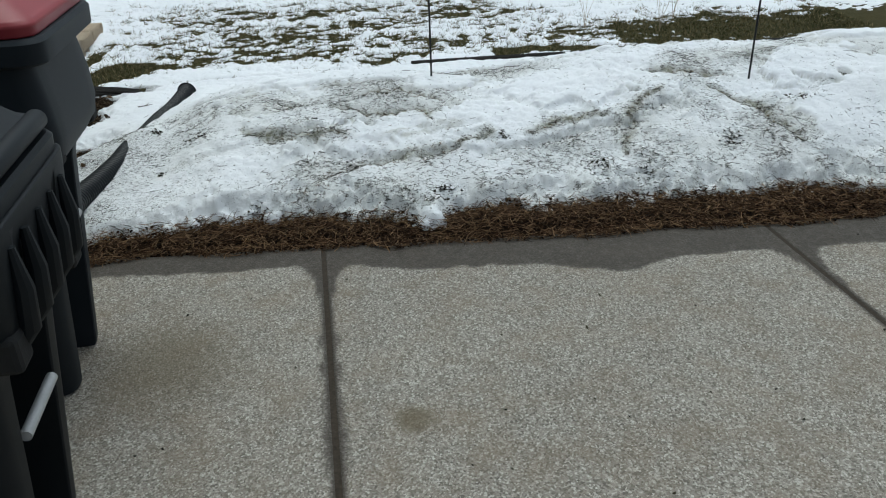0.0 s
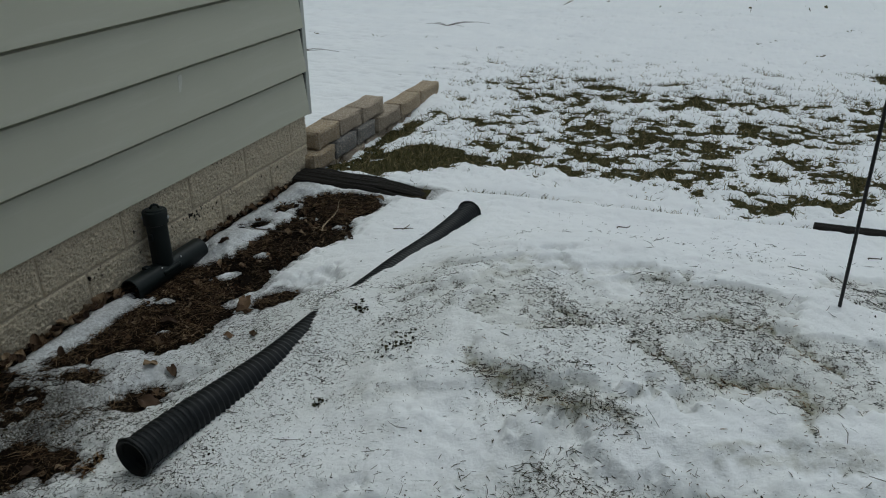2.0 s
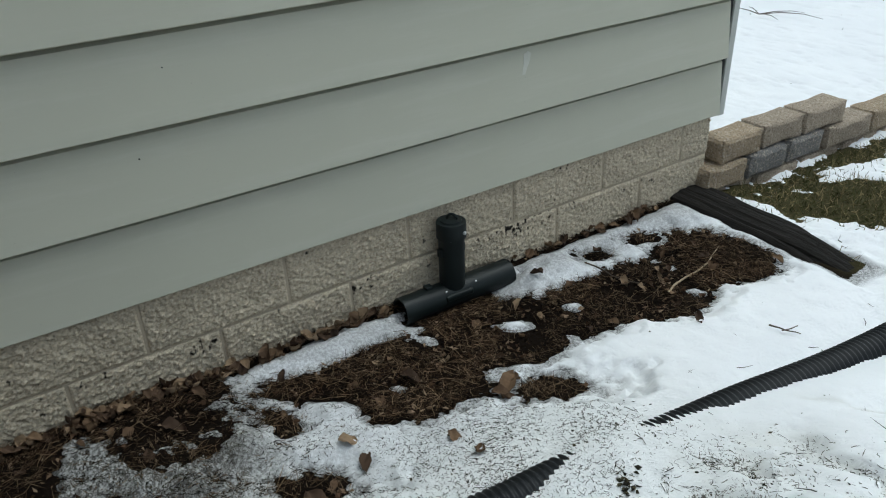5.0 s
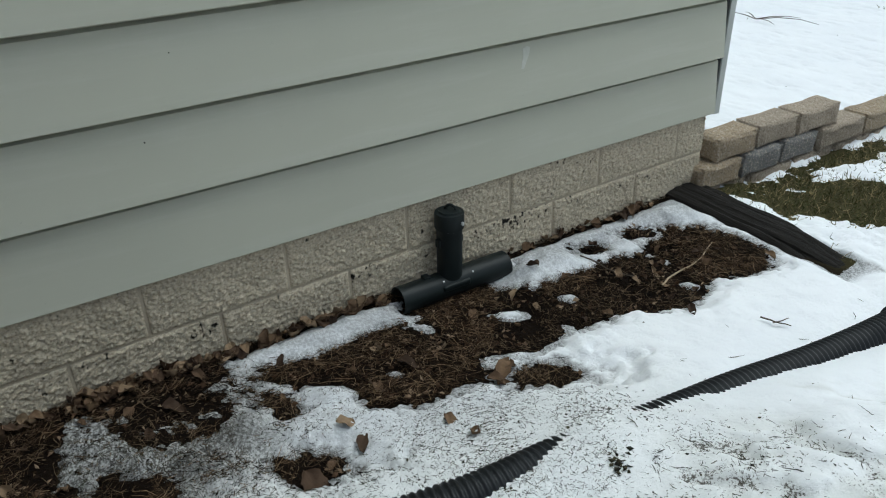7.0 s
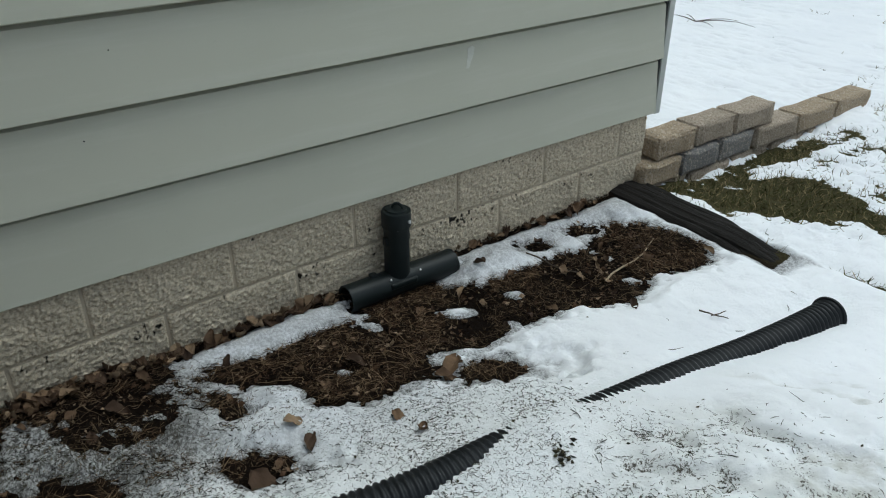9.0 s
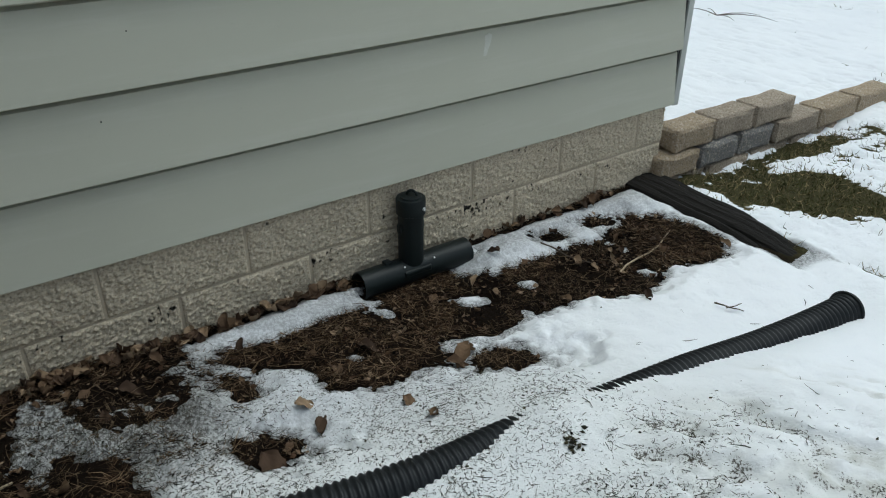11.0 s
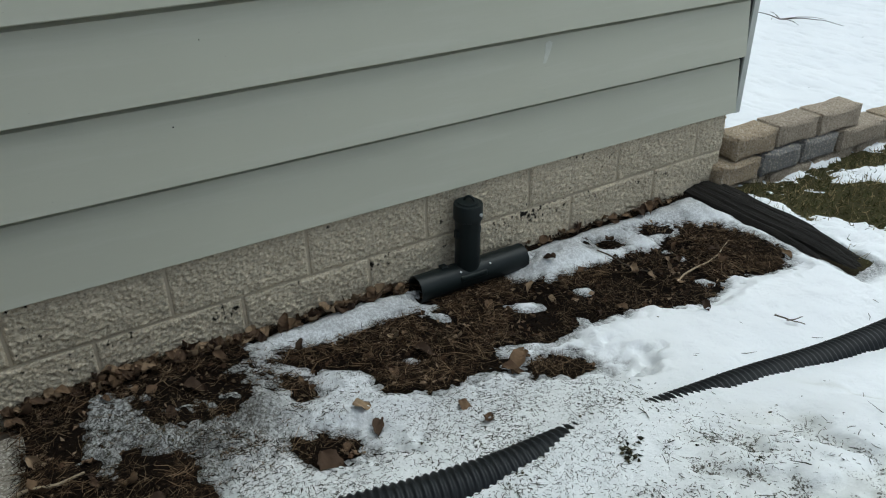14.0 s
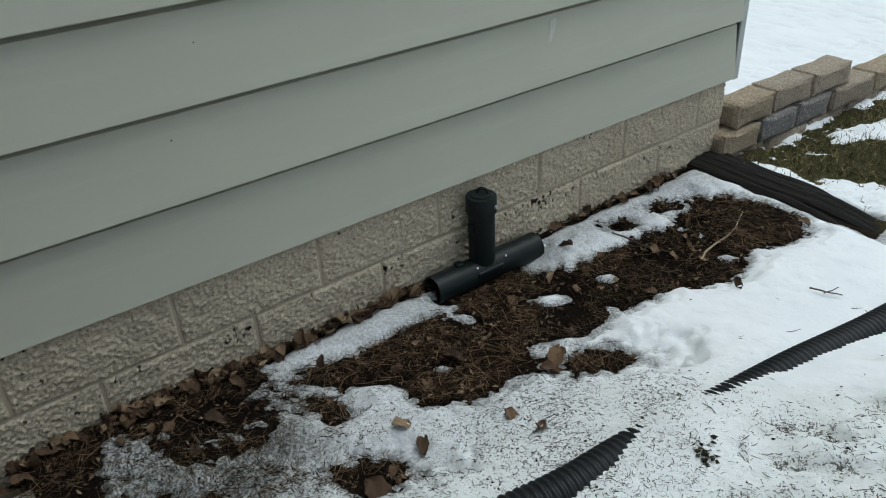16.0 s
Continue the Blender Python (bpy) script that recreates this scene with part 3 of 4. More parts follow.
# driveway slabs
drive = thing("driveway", "pale exposed-grain concrete driveway slabs, wet along the edge", "driveway", kind="structure")
SLAB_W, GROOVE = 1.783, 0.014
for k in range(-1, 4):
    u0, u1 = k * SLAB_W + GROOVE / 2, (k + 1) * SLAB_W - GROOVE / 2
    for v0, v1 in ((-2.6, 0.0), (-5.6, -2.61), (-8.6, -5.61)):
        close = v1 == 0.0 and k < 3
        us = spans((u0, u0 + 0.006, 0.003), (u0 + 0.006, u1 - 0.006, 0.016 if close else 0.4), (u1 - 0.006, u1, 0.003))
        vs = spans((v0, v0 + 0.006, 0.003), (v0 + 0.006, -1.6 if close else v1 - 0.006, 0.2), *(((-1.6, v1 - 0.006, 0.013),) if close else ()), (v1 - 0.006, v1, 0.003))
        U, V, verts, quads = sheet(us, vs, lambda a, b: np.zeros_like(a))
        rim = np.minimum(np.minimum(U - u0, u1 - U), np.minimum(V - v0, v1 - V))
        z = DRIVE_Z - 0.006 * (1 - np.clip(rim / 0.006, 0, 1)) ** 2
        px, py = DRIVE[0] + U * DU[0] + V * DV[0], DRIVE[1] + U * DU[1] + V * DV[1]
        verts = np.stack([px, py, z], -1)
        line = 0.155 + 0.08 * ease(U, 0.0, 0.4) + 0.09 * np.exp(-((U - 1.08) / 0.2) ** 2) + 0.03 * (fnoise(U * 5, V * 0.4, 120) - 0.5) + 0.03 * (fnoise(U * 16, V * 3, 121, 3) - 0.5)
        joint = np.minimum(np.abs(U), np.abs(U - SLAB_W))
        funnel = 0.075 * np.exp(-np.maximum(-V - line, 0) / 0.08) + 0.020 + 0.016 * fnoise(V * 12, U, 122)
        wet = np.maximum(ease(line + V, -0.006, 0.006), 1 - ease(joint, funnel * 0.8, funnel * 1.1))
        if not close:
            wet = np.zeros_like(wet)
        # a small round spot of dirt; the wide patch by the cart also paints its shade
        stain_shade = np.maximum(1 - ease(np.hypot(U - 0.22, V + 1.09), 0.03, 0.075), 0.8 * (1 - ease(np.hypot(U + 0.5, V + 0.75), 0.05, 0.35)))
        # sides of the slab
        n, rows, cols = len(verts), len(vs), len(us)
        idx = np.arange(n).reshape(rows, cols)
        ring = np.concatenate([idx[0, :], idx[1:, -1], idx[-1, -2::-1], idx[-2:0:-1, 0]])
        low = verts[ring].copy()
        low[:, 2] = DRIVE_Z - 0.1
        li = n + np.arange(len(ring))
        skirt = np.stack([ring, li, np.roll(li, -1), np.roll(ring, -1)], -1)
        me = mesh_arrays("slab", np.concatenate([verts, low]), np.concatenate([quads, skirt]), CONCRETE)
        store(me, "wet", np.concatenate([wet, np.ones(len(ring))]))
        store(me, "stain_shade", np.concatenate([stain_shade, np.zeros(len(ring))]))
        part("slab", me, CONCRETE, drive)

for k in range(-1, 4):
    fill = box_bm(-GROOVE * 0.9, -2.6, -0.04, GROOVE * 0.9, 0.002, -0.0025)
    fill.transform(Matrix(((DU[0], DV[0], 0, DRIVE[0] + k * SLAB_W * DU[0]), (DU[1], DV[1], 0, DRIVE[1] + k * SLAB_W * DU[1]), (0, 0, 1, DRIVE_Z), (0, 0, 0, 1))))
    part("joint_fill", fill, DIRT, drive, "dirt packed in the joint")

# ---- house ----
LAP, SIDE_Z, SIDE_TILT = 0.2195, 0.290, 0.0105
WALL_Y0 = -6.0
house = thing("wall_east", "house wall of grey-green lap siding over split-face block", "wall", kind="structure")
part("backing", box_bm(-0.22, WALL_Y0, -0.08, -0.012, CORNER_Y - 0.012, 2.9), HOUSE, house)
part("mortar", box_bm(-0.0115, WALL_Y0, -0.08, 0.0075, CORNER_Y - 0.004, 0.40), MORTAR, house)
wall_n = part("wall_north", box_bm(-6.0, CORNER_Y - 0.2, -0.08, -0.225, CORNER_Y - 0.012, 2.9), HOUSE, None)
tagged(wall_n, "plain grey-green back wall of the house", "wall", kind="structure")
roof = part("ceiling", box_bm(-6.0, WALL_Y0, 2.91, 0.0, CORNER_Y, 3.0), HOUSE, None)
tagged(roof, "plain flat cover over the house walls", "ceiling", kind="structure")


def siding_board(y0, y1):
    """One lap board: a thin slanting board with a rolled lower edge."""
    ys = np.linspace(y0, y1, 40)
    prof = [(-0.009, LAP + 0.02), (-0.009, LAP - 0.004), (-0.007, LAP - 0.009), (0.0062, LAP - 0.016), (0.0235, 0.05), (0.0280, 0.012), (0.0292, 0.002), (0.0275, 0.0), (0.0265, 0.006), (0.010, 0.009), (0.006, 0.012)]
    vs, fs = [], []
    for i, y in enumerate(ys):
        w = 0.0012 * math.sin(y * 3.1) + 0.0008 * math.sin(y * 7.7 + 1)
        for x, z in prof:
            vs.append((x + w, y, z))
    n = len(prof)
    for i in range(len(ys) - 1):
        for k in range(n):
            fs.append((i * n + k, i * n + (k + 1) % n, (i + 1) * n + (k + 1) % n, (i + 1) * n + k))
    fs.append(tuple(range(n)))
    fs.append(tuple(range((len(ys) - 1) * n, len(ys) * n))[::-1])
    return mesh_of("siding_board", vs, fs, SIDING)


board = siding_board(WALL_Y0, CORNER_Y + 0.022)
for k in range(12):
    o = under(new("siding_board", board), house)
    o.location = (0, 0, SIDE_Z + k * LAP)
    o.rotation_euler = (SIDE_TILT, 0, 0)
END_Z = SIDE_Z + SIDE_TILT * CORNER_Y
# dark strip stands in for the shade between board ends and trim
part("gap_shade_strip", box_bm(-0.03, CORNER_Y + 0.023, END_Z - 0.002, 0.006, CORNER_Y + 0.036, 2.85), GAP, house)
part("corner_trim", box_bm(-0.05, CORNER_Y + 0.0365, END_Z - 0.012, 0.013, CORNER_Y + 0.068, 2.85, 0.002), TRIM, house, "pale painted metal corner strip")
bm = bmesh.new()
smear = [bm.verts.new((0.0016 - 0.0878 * z, y, z)) for y, z in ((-0.020, -0.044), (-0.012, -0.046), (0.004, -0.010), (0.018, 0.018), (0.024, 0.040), (0.012, 0.046), (-0.004, 0.040), (-0.006, 0.012), (-0.012, -0.016))]
bm.faces.new(smear)
lift = bmesh.ops.extrude_face_region(bm, geom=bm.faces[:])
for v in lift["geom"]:
    if isinstance(v, bmesh.types.BMVert):
        v.co.x -= 0.0016
part("scuff", bm, SCUFF, house, "whitish scuff mark on the paint").location = (0.0104, 1.262, 0.668)
for ny, nz, off in ((0.183, 0.863, 0.0125), (0.834, 0.378, 0.0175), (0.089, 0.660, 0.0135), (1.62, 0.60, 0.017)):
    part("nail_head", tube([(off, ny, nz), (off + 0.003, ny, nz)], 0.0019, 8), GAP, house, "small dark nail head")


def split_block(length, height, seed):
    """A block whose face is broken rough, with tight edges."""
    nx, nz = max(6, int(length / 0.0032)), max(4, int(height / 0.0032))
    ys, zs = np.linspace(0, length, nx + 1), np.linspace(0, height, nz + 1)
    A, B = np.meshgrid(ys, zs)
    rim = np.minimum(np.minimum(A, length - A), np.minimum(B, height - B))
    low_n = fnoise(A * 16 + seed * 7.1, B * 18, seed, 2)
    crag = np.abs(2 * fnoise(A * 88 - 24 * B, B * 105 + seed, seed + 19, 3, 0.6) - 1)
    high_n = 0.55 * fnoise(A * 120 + 30 * B, B * 140 + seed, seed + 9, 2, 0.6) + 0.9 * crag
    D = 0.0045 + ease(rim, 0.0, 0.007) * (0.0005 + 0.008 * (low_n - 0.3) + 0.0125 * (high_n - 0.30))
    verts = np.stack([D, A, B], -1).reshape(-1, 3)
    idx = np.arange(len(verts)).reshape(nz + 1, nx + 1)
    quads = np.stack([idx[:-1, :-1], idx[:-1, 1:], idx[1:, 1:], idx[1:, :-1]], -1).reshape(-1, 4)
    ring = np.concatenate([idx[0, :], idx[1:, -1], idx[-1, -2::-1], idx[-2:0:-1, 0]])
    low = verts[ring].copy()
    low[:, 0] = -0.012
    li = len(verts) + np.arange(len(ring))
    skirt = np.stack([ring, li, np.roll(li, -1), np.roll(ring, -1)], -1)
    me = mesh_arrays("block", np.concatenate([verts, low]), np.concatenate([quads, skirt]), BLOCK, True)
    # specks of mould, thickest where the splash off the siding's edge lands
    spot = ease(fnoise(A * 95 + seed * 3.3, B * 70, seed + 29, 2, 0.5) + 0.16 * ease(B, 0.12, 0.165) * (height > 0.19) + 0.4 * (fnoise(A * 5 + seed, B * 5, seed + 39, 2) - 0.5), 0.965, 1.0)
    store(me, "mould", np.concatenate([spot.ravel(), np.zeros(len(ring))]))
    return me


BED_Z, BED_TILT, JOINT = 0.122, 0.0165, 0.0085
for course, shift, z0 in ((0, 0.2032, BED_Z - 0.2032), (1, 0.005, BED_Z)):
    for k in range(-6, 6):
        y0 = k * 0.4064 + shift
        y1 = min(y0 + 0.4064, CORNER_Y)
        if y1 - y0 < 0.05 or y0 < -2.6:
            continue
        o = under(new("block", split_block(y1 - y0 - JOINT, 0.2032 - JOINT, k * 2 + course + 40)), house)
        o.location = (0.005, y0 + JOINT / 2, z0 + JOINT / 2 + BED_TILT * y0)
        o.rotation_euler = (BED_TILT, 0, 0)


# ---- low stone wall past the corner ----
def wall_stone(length, height, deep, seed):
    bm = box_bm(-deep, 0, 0, 0, length, height)
    bmesh.ops.subdivide_edges(bm, edges=bm.edges[:], cuts=5, use_grid_fill=True)
    for v in bm.verts:
        c = v.co
        ex, ey, ez = min(-c.x, deep + c.x), min(c.y, length - c.y), min(c.z, height - c.z)
        edges = sum(e < 0.003 for e in (ex, ey, ez))
        n = noise.noise_vector(c * 22 + Vector((seed * 3.7, 0, 0)))
        amp = 0.007 if c.x > -0.003 else 0.003
        v.co = c + n * amp
        if edges >= 2:
            mid = Vector((-deep / 2, length / 2, height / 2))
            v.co += (mid - c).normalized() * 0.011
    return bm


low_wall = thing("low_wall", "low retaining wall of tan and grey concrete stones", "garden wall")
ROWS_OF_STONES = [
    (0.062, -0.108, [(2.17, 0.30), (2.475, 0.30), (2.78, 0.30), (3.085, 0.30), (3.39, 0.30), (3.695, 0.28)]),
    (0.068, 0.002, [(2.150, 0.252), (2.405, 0.262), (2.672, 0.262), (2.938, 0.345), (3.288, 0.345), (3.638, 0.345)]),
    (0.055, 0.106, [(2.228, 0.262), (2.494, 0.278), (2.775, 0.305)]),
]
seed = 0
for x_face, z0, row in ROWS_OF_STONES:
    for y0, ln in row:
        seed += 1
        hi = 0.102 if z0 > 0 else 0.108
        o = part("stone", wall_stone(ln - 0.006, hi, 0.13, seed), PAVERS[int(STONE_KINDS[seed - 1])], low_wall)
        o.location = (x_face - 0.005 * math.sin(seed * 2.3), y0, z0)
        o.rotation_euler = (0, 0, 0.008 * math.sin(seed * 1.7))


# ---- landscape timbers ----
def timber(length, wide, high, seed):
    """A weathered rounded beam along x."""
    n, m = 70, 26
    vs, fs = [], []
    for i in range(n + 1):
        t = i / n
        for k in range(m):
            a = k / m * math.tau
            c, d = math.cos(a), math.sin(a)
            r = 1.0 / (abs(c) ** 4 + abs(d) ** 4) ** (1 / 4)
            worn = 0.92 + 0.14 * noise.noise(Vector((t * 1.6, k * 1.9, seed))) + 0.05 * noise.noise(Vector((t * 16, k * 3.1, seed + 5)))
            vs.append((t * length, c * r * wide / 2 * worn, d * r * high / 2 * worn))
    for i in range(n):
        for k in range(m):
            fs.append((i * m + k, i * m + (k + 1) % m, (i + 1) * m + (k + 1) % m, (i + 1) * m + k))
    fs.append(tuple(range(m))[::-1])
    fs.append(tuple(range(n * m, n * m + m)))
    return mesh_of("landscape_timber", vs, fs, TIMBER, True)


def split_stave(length, wide, high, seed, tip):
    """One long stave of a split beam: rough along its grain, tapering to a splinter."""
    n, m = 60, 16
    bm = bmesh.new()
    rings = []
    for i in range(n + 1):
        t = i / n
        s = 1.0 - 0.80 * max(0.0, (t - tip) / (1 - tip)) ** 1.4
        ring = []
        for k in range(m):
            a = k / m * math.tau
            c, d = math.cos(a), math.sin(a)
            r = 1.0 / (abs(c) ** 3.5 + abs(d) ** 3.5) ** (1 / 3.5)
            g = 1.0 + 0.13 * noise.noise(Vector((t * 1.3, k * 2.3, seed))) + 0.07 * noise.noise(Vector((t * 9, k * 3.7, seed + 7)))
            bend = 0.006 * math.sin(t * 5 + seed) + 0.004 * math.sin(t * 13 + 2 * seed)
            ring.append(bm.verts.new((t * length, c * r * wide / 2 * s * g + bend, d * r * high / 2 * s * g - high * 0.35 * (1 - s))))
        rings.append(ring)
    for a, b in zip(rings, rings[1:]):
        for k in range(m):
            bm.faces.new((a[k], a[(k + 1) % m], b[(k + 1) % m], b[k]))
    bm.faces.new(rings[0][::-1])
    bm.faces.new(rings[-1])
    return bm


t1 = thing("landscape_timber", "weathered black timber with a splintered end beside the stone wall", "landscape timber", "bed edging", at=(0.0, 2.108, -0.020))
t1.rotation_euler = (0, radians(1.2), radians(1.0))
STAVES = [(-0.070, 0.004, 0.81, 0.066, 0.085, 0.50), (-0.038, 0.010, 0.89, 0.058, 0.088, 0.55), (-0.006, 0.013, 0.85, 0.052, 0.086, 0.62),
          (0.025, 0.014, 0.86, 0.050, 0.086, 0.55), (0.053, 0.011, 0.71, 0.050, 0.082, 0.62), (0.080, 0.004, 0.64, 0.044, 0.078, 0.50)]
for k, (sy_, sz_, ln, wd, hg, tip) in enumerate(STAVES):
    part("stave", split_stave(ln, wd, hg, k * 3.1, tip), TIMBER, t1, smooth=True).location = (0.0, sy_, sz_)
for k, (sx_, sy_, sz_, ln) in enumerate(((0.60, -0.055, 0.020, 0.22), (0.66, 0.008, 0.026, 0.20), (0.58, 0.040, 0.030, 0.18), (0.70, -0.020, 0.014, 0.17), (0.50, 0.072, 0.024, 0.16))):
    o = part("splinter", split_stave(ln, 0.016, 0.016, 40 + k, 0.2), TIMBER, t1)
    o.location, o.rotation_euler = (sx_, sy_, sz_), (0, radians(7), radians(-4 + 3 * k))
t2 = tagged(new("landscape_timber", timber(3.4, 0.085, 0.085, 8)), "black rounded garden edging half buried in snow", "edging", "bed edging")
t2.matrix_basis = pose(2.51, 2.222, 0.008, 0, 0, 0.6)

# ---- standpipe against the wall ----
def standpipe():
    top = thing("standpipe", "dark plastic drain tee with a capped riser against the wall", "drain pipe", at=(0.070, 0.935, -0.004))
    # riser with a flattened front
    bm = bmesh.new()
    rings = []
    for z, s in ((0.02, 1.0), (0.235, 1.0)):
        ring = []
        for k in range(28):
            a = k * math.tau / 28
            x, y = math.cos(a), math.sin(a)
            r = 1 / (abs(x) ** 2.6 + abs(y) ** 2.6) ** (1 / 2.6)
            ring.append(bm.verts.new((x * r * 0.037 * s, y * r * 0.039 * s, z)))
        rings.append(ring)
    for k in range(28):
        bm.faces.new((rings[0][k], rings[0][(k + 1) % 28], rings[1][(k + 1) % 28], rings[1][k]))
    bm.faces.new(rings[1])
    bm.faces.new(rings[0][::-1])
    riser = part("riser", bm, PIPE, top, smooth=True)
    # cap
    cap_path = [(0, 0, 0.212), (0, 0, 0.214), (0, 0, 0.262), (0, 0, 0.266), (0, 0, 0.2665), (0, 0, 0.272), (0, 0, 0.273)]
    cap_ob = part("cap", tube(cap_path, [0.044, 0.0475, 0.0475, 0.0455, 0.035, 0.033, 0.012], 28), PIPE, top, smooth=True)
    part("loop", tube([(0.012 * math.cos(a), 0.004 + 0.012 * math.sin(a) * 0 + 0.011 * math.cos(a), 0.271 + 0.017 * math.sin(a)) for a in np.linspace(0, math.pi, 9)], 0.0045, 8), PIPE, cap_ob)
    for sx, sy in ((0.0425, 0.019), (-0.0425, -0.019)):
        part("screw", tube([(sx, sy, 0.236), (sx * 1.12, sy * 1.12, 0.236)], 0.0060, 10), STEEL, cap_ob, "bright screw head")
    for sgn in (-1, 1):
        part("lug", box_bm(-0.012, sgn * 0.040 - 0.008, 0.150, 0.010, sgn * 0.040 + 0.008, 0.180, 0.005), PIPE, riser)
    # saddle and cross pipe, open at its ends
    part("saddle", box_bm(-0.043, -0.052, 0.008, 0.049, 0.052, 0.030, 0.006), PIPE, top)
    n, bm = 24, bmesh.new()
    y0, y1 = -0.195, 0.225
    loops = []
    for r, y in ((0.046, y0), (0.046, y1), (0.0405, y1), (0.0405, y0)):
        loops.append([bm.verts.new((r * math.cos(k * math.tau / n), y, 0.006 + r * math.sin(k * math.tau / n))) for k in range(n)])
    for a, b in zip(loops, loops[1:] + loops[:1]):
        for k in range(n):
            bm.faces.new((a[k], a[(k + 1) % n], b[(k + 1) % n], b[k]))
    cross = part("cross_pipe", bm, PIPE, top, smooth=True)
    for yy in (-0.045, 0.07):
        part("rivet", tube([(0.030, yy, 0.038), (0.034, yy, 0.043)], 0.0032, 8), STEEL, cross, "small bright rivet")
    part("clip", box_bm(-0.02, -0.10, 0.048, 0.005, -0.075, 0.060, 0.004), PIPE, cross)
    return top


standpipe()

# ---- corrugated drain hose, half buried ----
hose = thing("drain_hose", "black corrugated plastic drain hose half buried in the snow", "drain hose")


def hose_mid(t):
    """The hose's middle line, t from 0 at the near mouth to 1 at the far mouth."""
    y = -0.135 + 1.965 * t
    return Vector((float(hose_x(y)), y, float(hose_z(y))))


def hose_mesh():
    rings_n, sides = 672, 26
    vs, fs = [], []
    for i in range(rings_n + 1):
        t = i / rings_n
        p, q = hose_mid(max(0, t - 0.004)), hose_mid(min(1, t + 0.004))
        a = (q - p).normalized()
        s = a.cross(Vector((0, 0, 1))).normalized()
        o = s.cross(a)
        ph = (i % 6) / 6
        r = HOSE_R + 0.0029 * math.sin(ph * math.tau) + (0.004 if i < 4 or i > rings_n - 4 else 0)
        c = hose_mid(t)
        for k in range(sides):
            an = k * math.tau / sides
            vs.append(c + r * (math.cos(an) * s + math.sin(an) * o))
    for i in range(rings_n):
        for k in range(sides):
            fs.append((i * sides + k, i * sides + (k + 1) % sides, (i + 1) * sides + (k + 1) % sides, (i + 1) * sides + k))
    # inner walls at both mouths, closed deep inside
    for t0, t1, first in ((0.0, 0.09, 0), (1.0, 0.91, rings_n * sides)):
        base = len(vs)
        for t in (t0, t1):
            c = hose_mid(t)
            a = (hose_mid(min(1, t + 0.004)) - hose_mid(max(0, t - 0.004))).normalized()
            s = a.cross(Vector((0, 0, 1))).normalized()
            o = s.cross(a)
            for k in range(sides):
                an = k * math.tau / sides
                vs.append(c + 0.046 * (math.cos(an) * s + math.sin(an) * o))
        for k in range(sides):
            k2 = (k + 1) % sides
            fs.append((first + k, first + k2, base + k2, base + k))
            fs.append((base + k, base + k2, base + sides + k2, base + sides + k))
        fs.append(tuple(base + sides + k for k in range(sides)))
    return mesh_of("tube", vs, fs, HOSE, True)


part("tube", hose_mesh(), HOSE, hose)
for t0 in (0.003, 0.997):
    c0, c1 = hose_mid(t0 - 0.002), hose_mid(t0 + 0.002)
    ring_dir = (c1 - c0).normalized()
    s = ring_dir.cross(Vector((0, 0, 1))).normalized()
    o = s.cross(ring_dir)
    loop = [hose_mid(t0) + 0.0525 * (math.cos(a) * s + math.sin(a) * o) for a in np.linspace(0, math.tau, 29)]
    part("end_ring", tube(loop, 0.0052, 8, False), HOSE, hose, "thick cut end of the hose", True)

# ---- marker poles ----
for px, py, lean in ((2.50, 1.005, 0.0), (4.085, 0.552, 1.0)):
    pole = thing("marker_pole", "thin black steel rod stuck upright in the snow bank", "pole", "marker poles", at=(px, py, 0.0))
    part("rod", tube([(0, 0, 0.02), (0, 0, 0.8), (0.001, 0, 1.62)], [0.0052, 0.0052, 0.005], 10), POLE, pole)


# ---- wheeled rubbish carts ----
def section(front, back, half, notch, bulge=0.0, r=0.05):
    """One level of a cart's body, front towards +x, with a notch in the front."""
    pts = []
    for cx, cy, a0 in ((back + r, -half + r, 180), (front - r, -half + r, 270)):
        for k in range(5):
            a = radians(a0 + k * 22.5)
            pts.append((cx + r * math.cos(a), cy + r * math.sin(a)))
    w = half * 0.56
    pts += [(front, -w), (front - notch, -w * 0.94)]
    pts += [(front - notch + bulge, -w * 0.3), (front - notch + bulge, w * 0.3)]
    pts += [(front - notch, w * 0.94), (front, w)]
    for cx, cy, a0 in ((front - r, half - r, 0), (back + r, half - r, 90)):
        for k in range(5):
            a = radians(a0 + k * 22.5)
            pts.append((cx + r * math.cos(a), cy + r * math.sin(a)))
    return pts


def loft(levels):
    bm = bmesh.new()
    rings = [[bm.verts.new((x, y, z)) for x, y in pts] for z, pts in levels]
    n = len(rings[0])
    for a, b in zip(rings, rings[1:]):
        for k in range(n):
            bm.faces.new((a[k], a[(k + 1) % n], b[(k + 1) % n], b[k]))
    bm.faces.new(rings[0][::-1])
    bm.faces.new(rings[-1])
    return bm


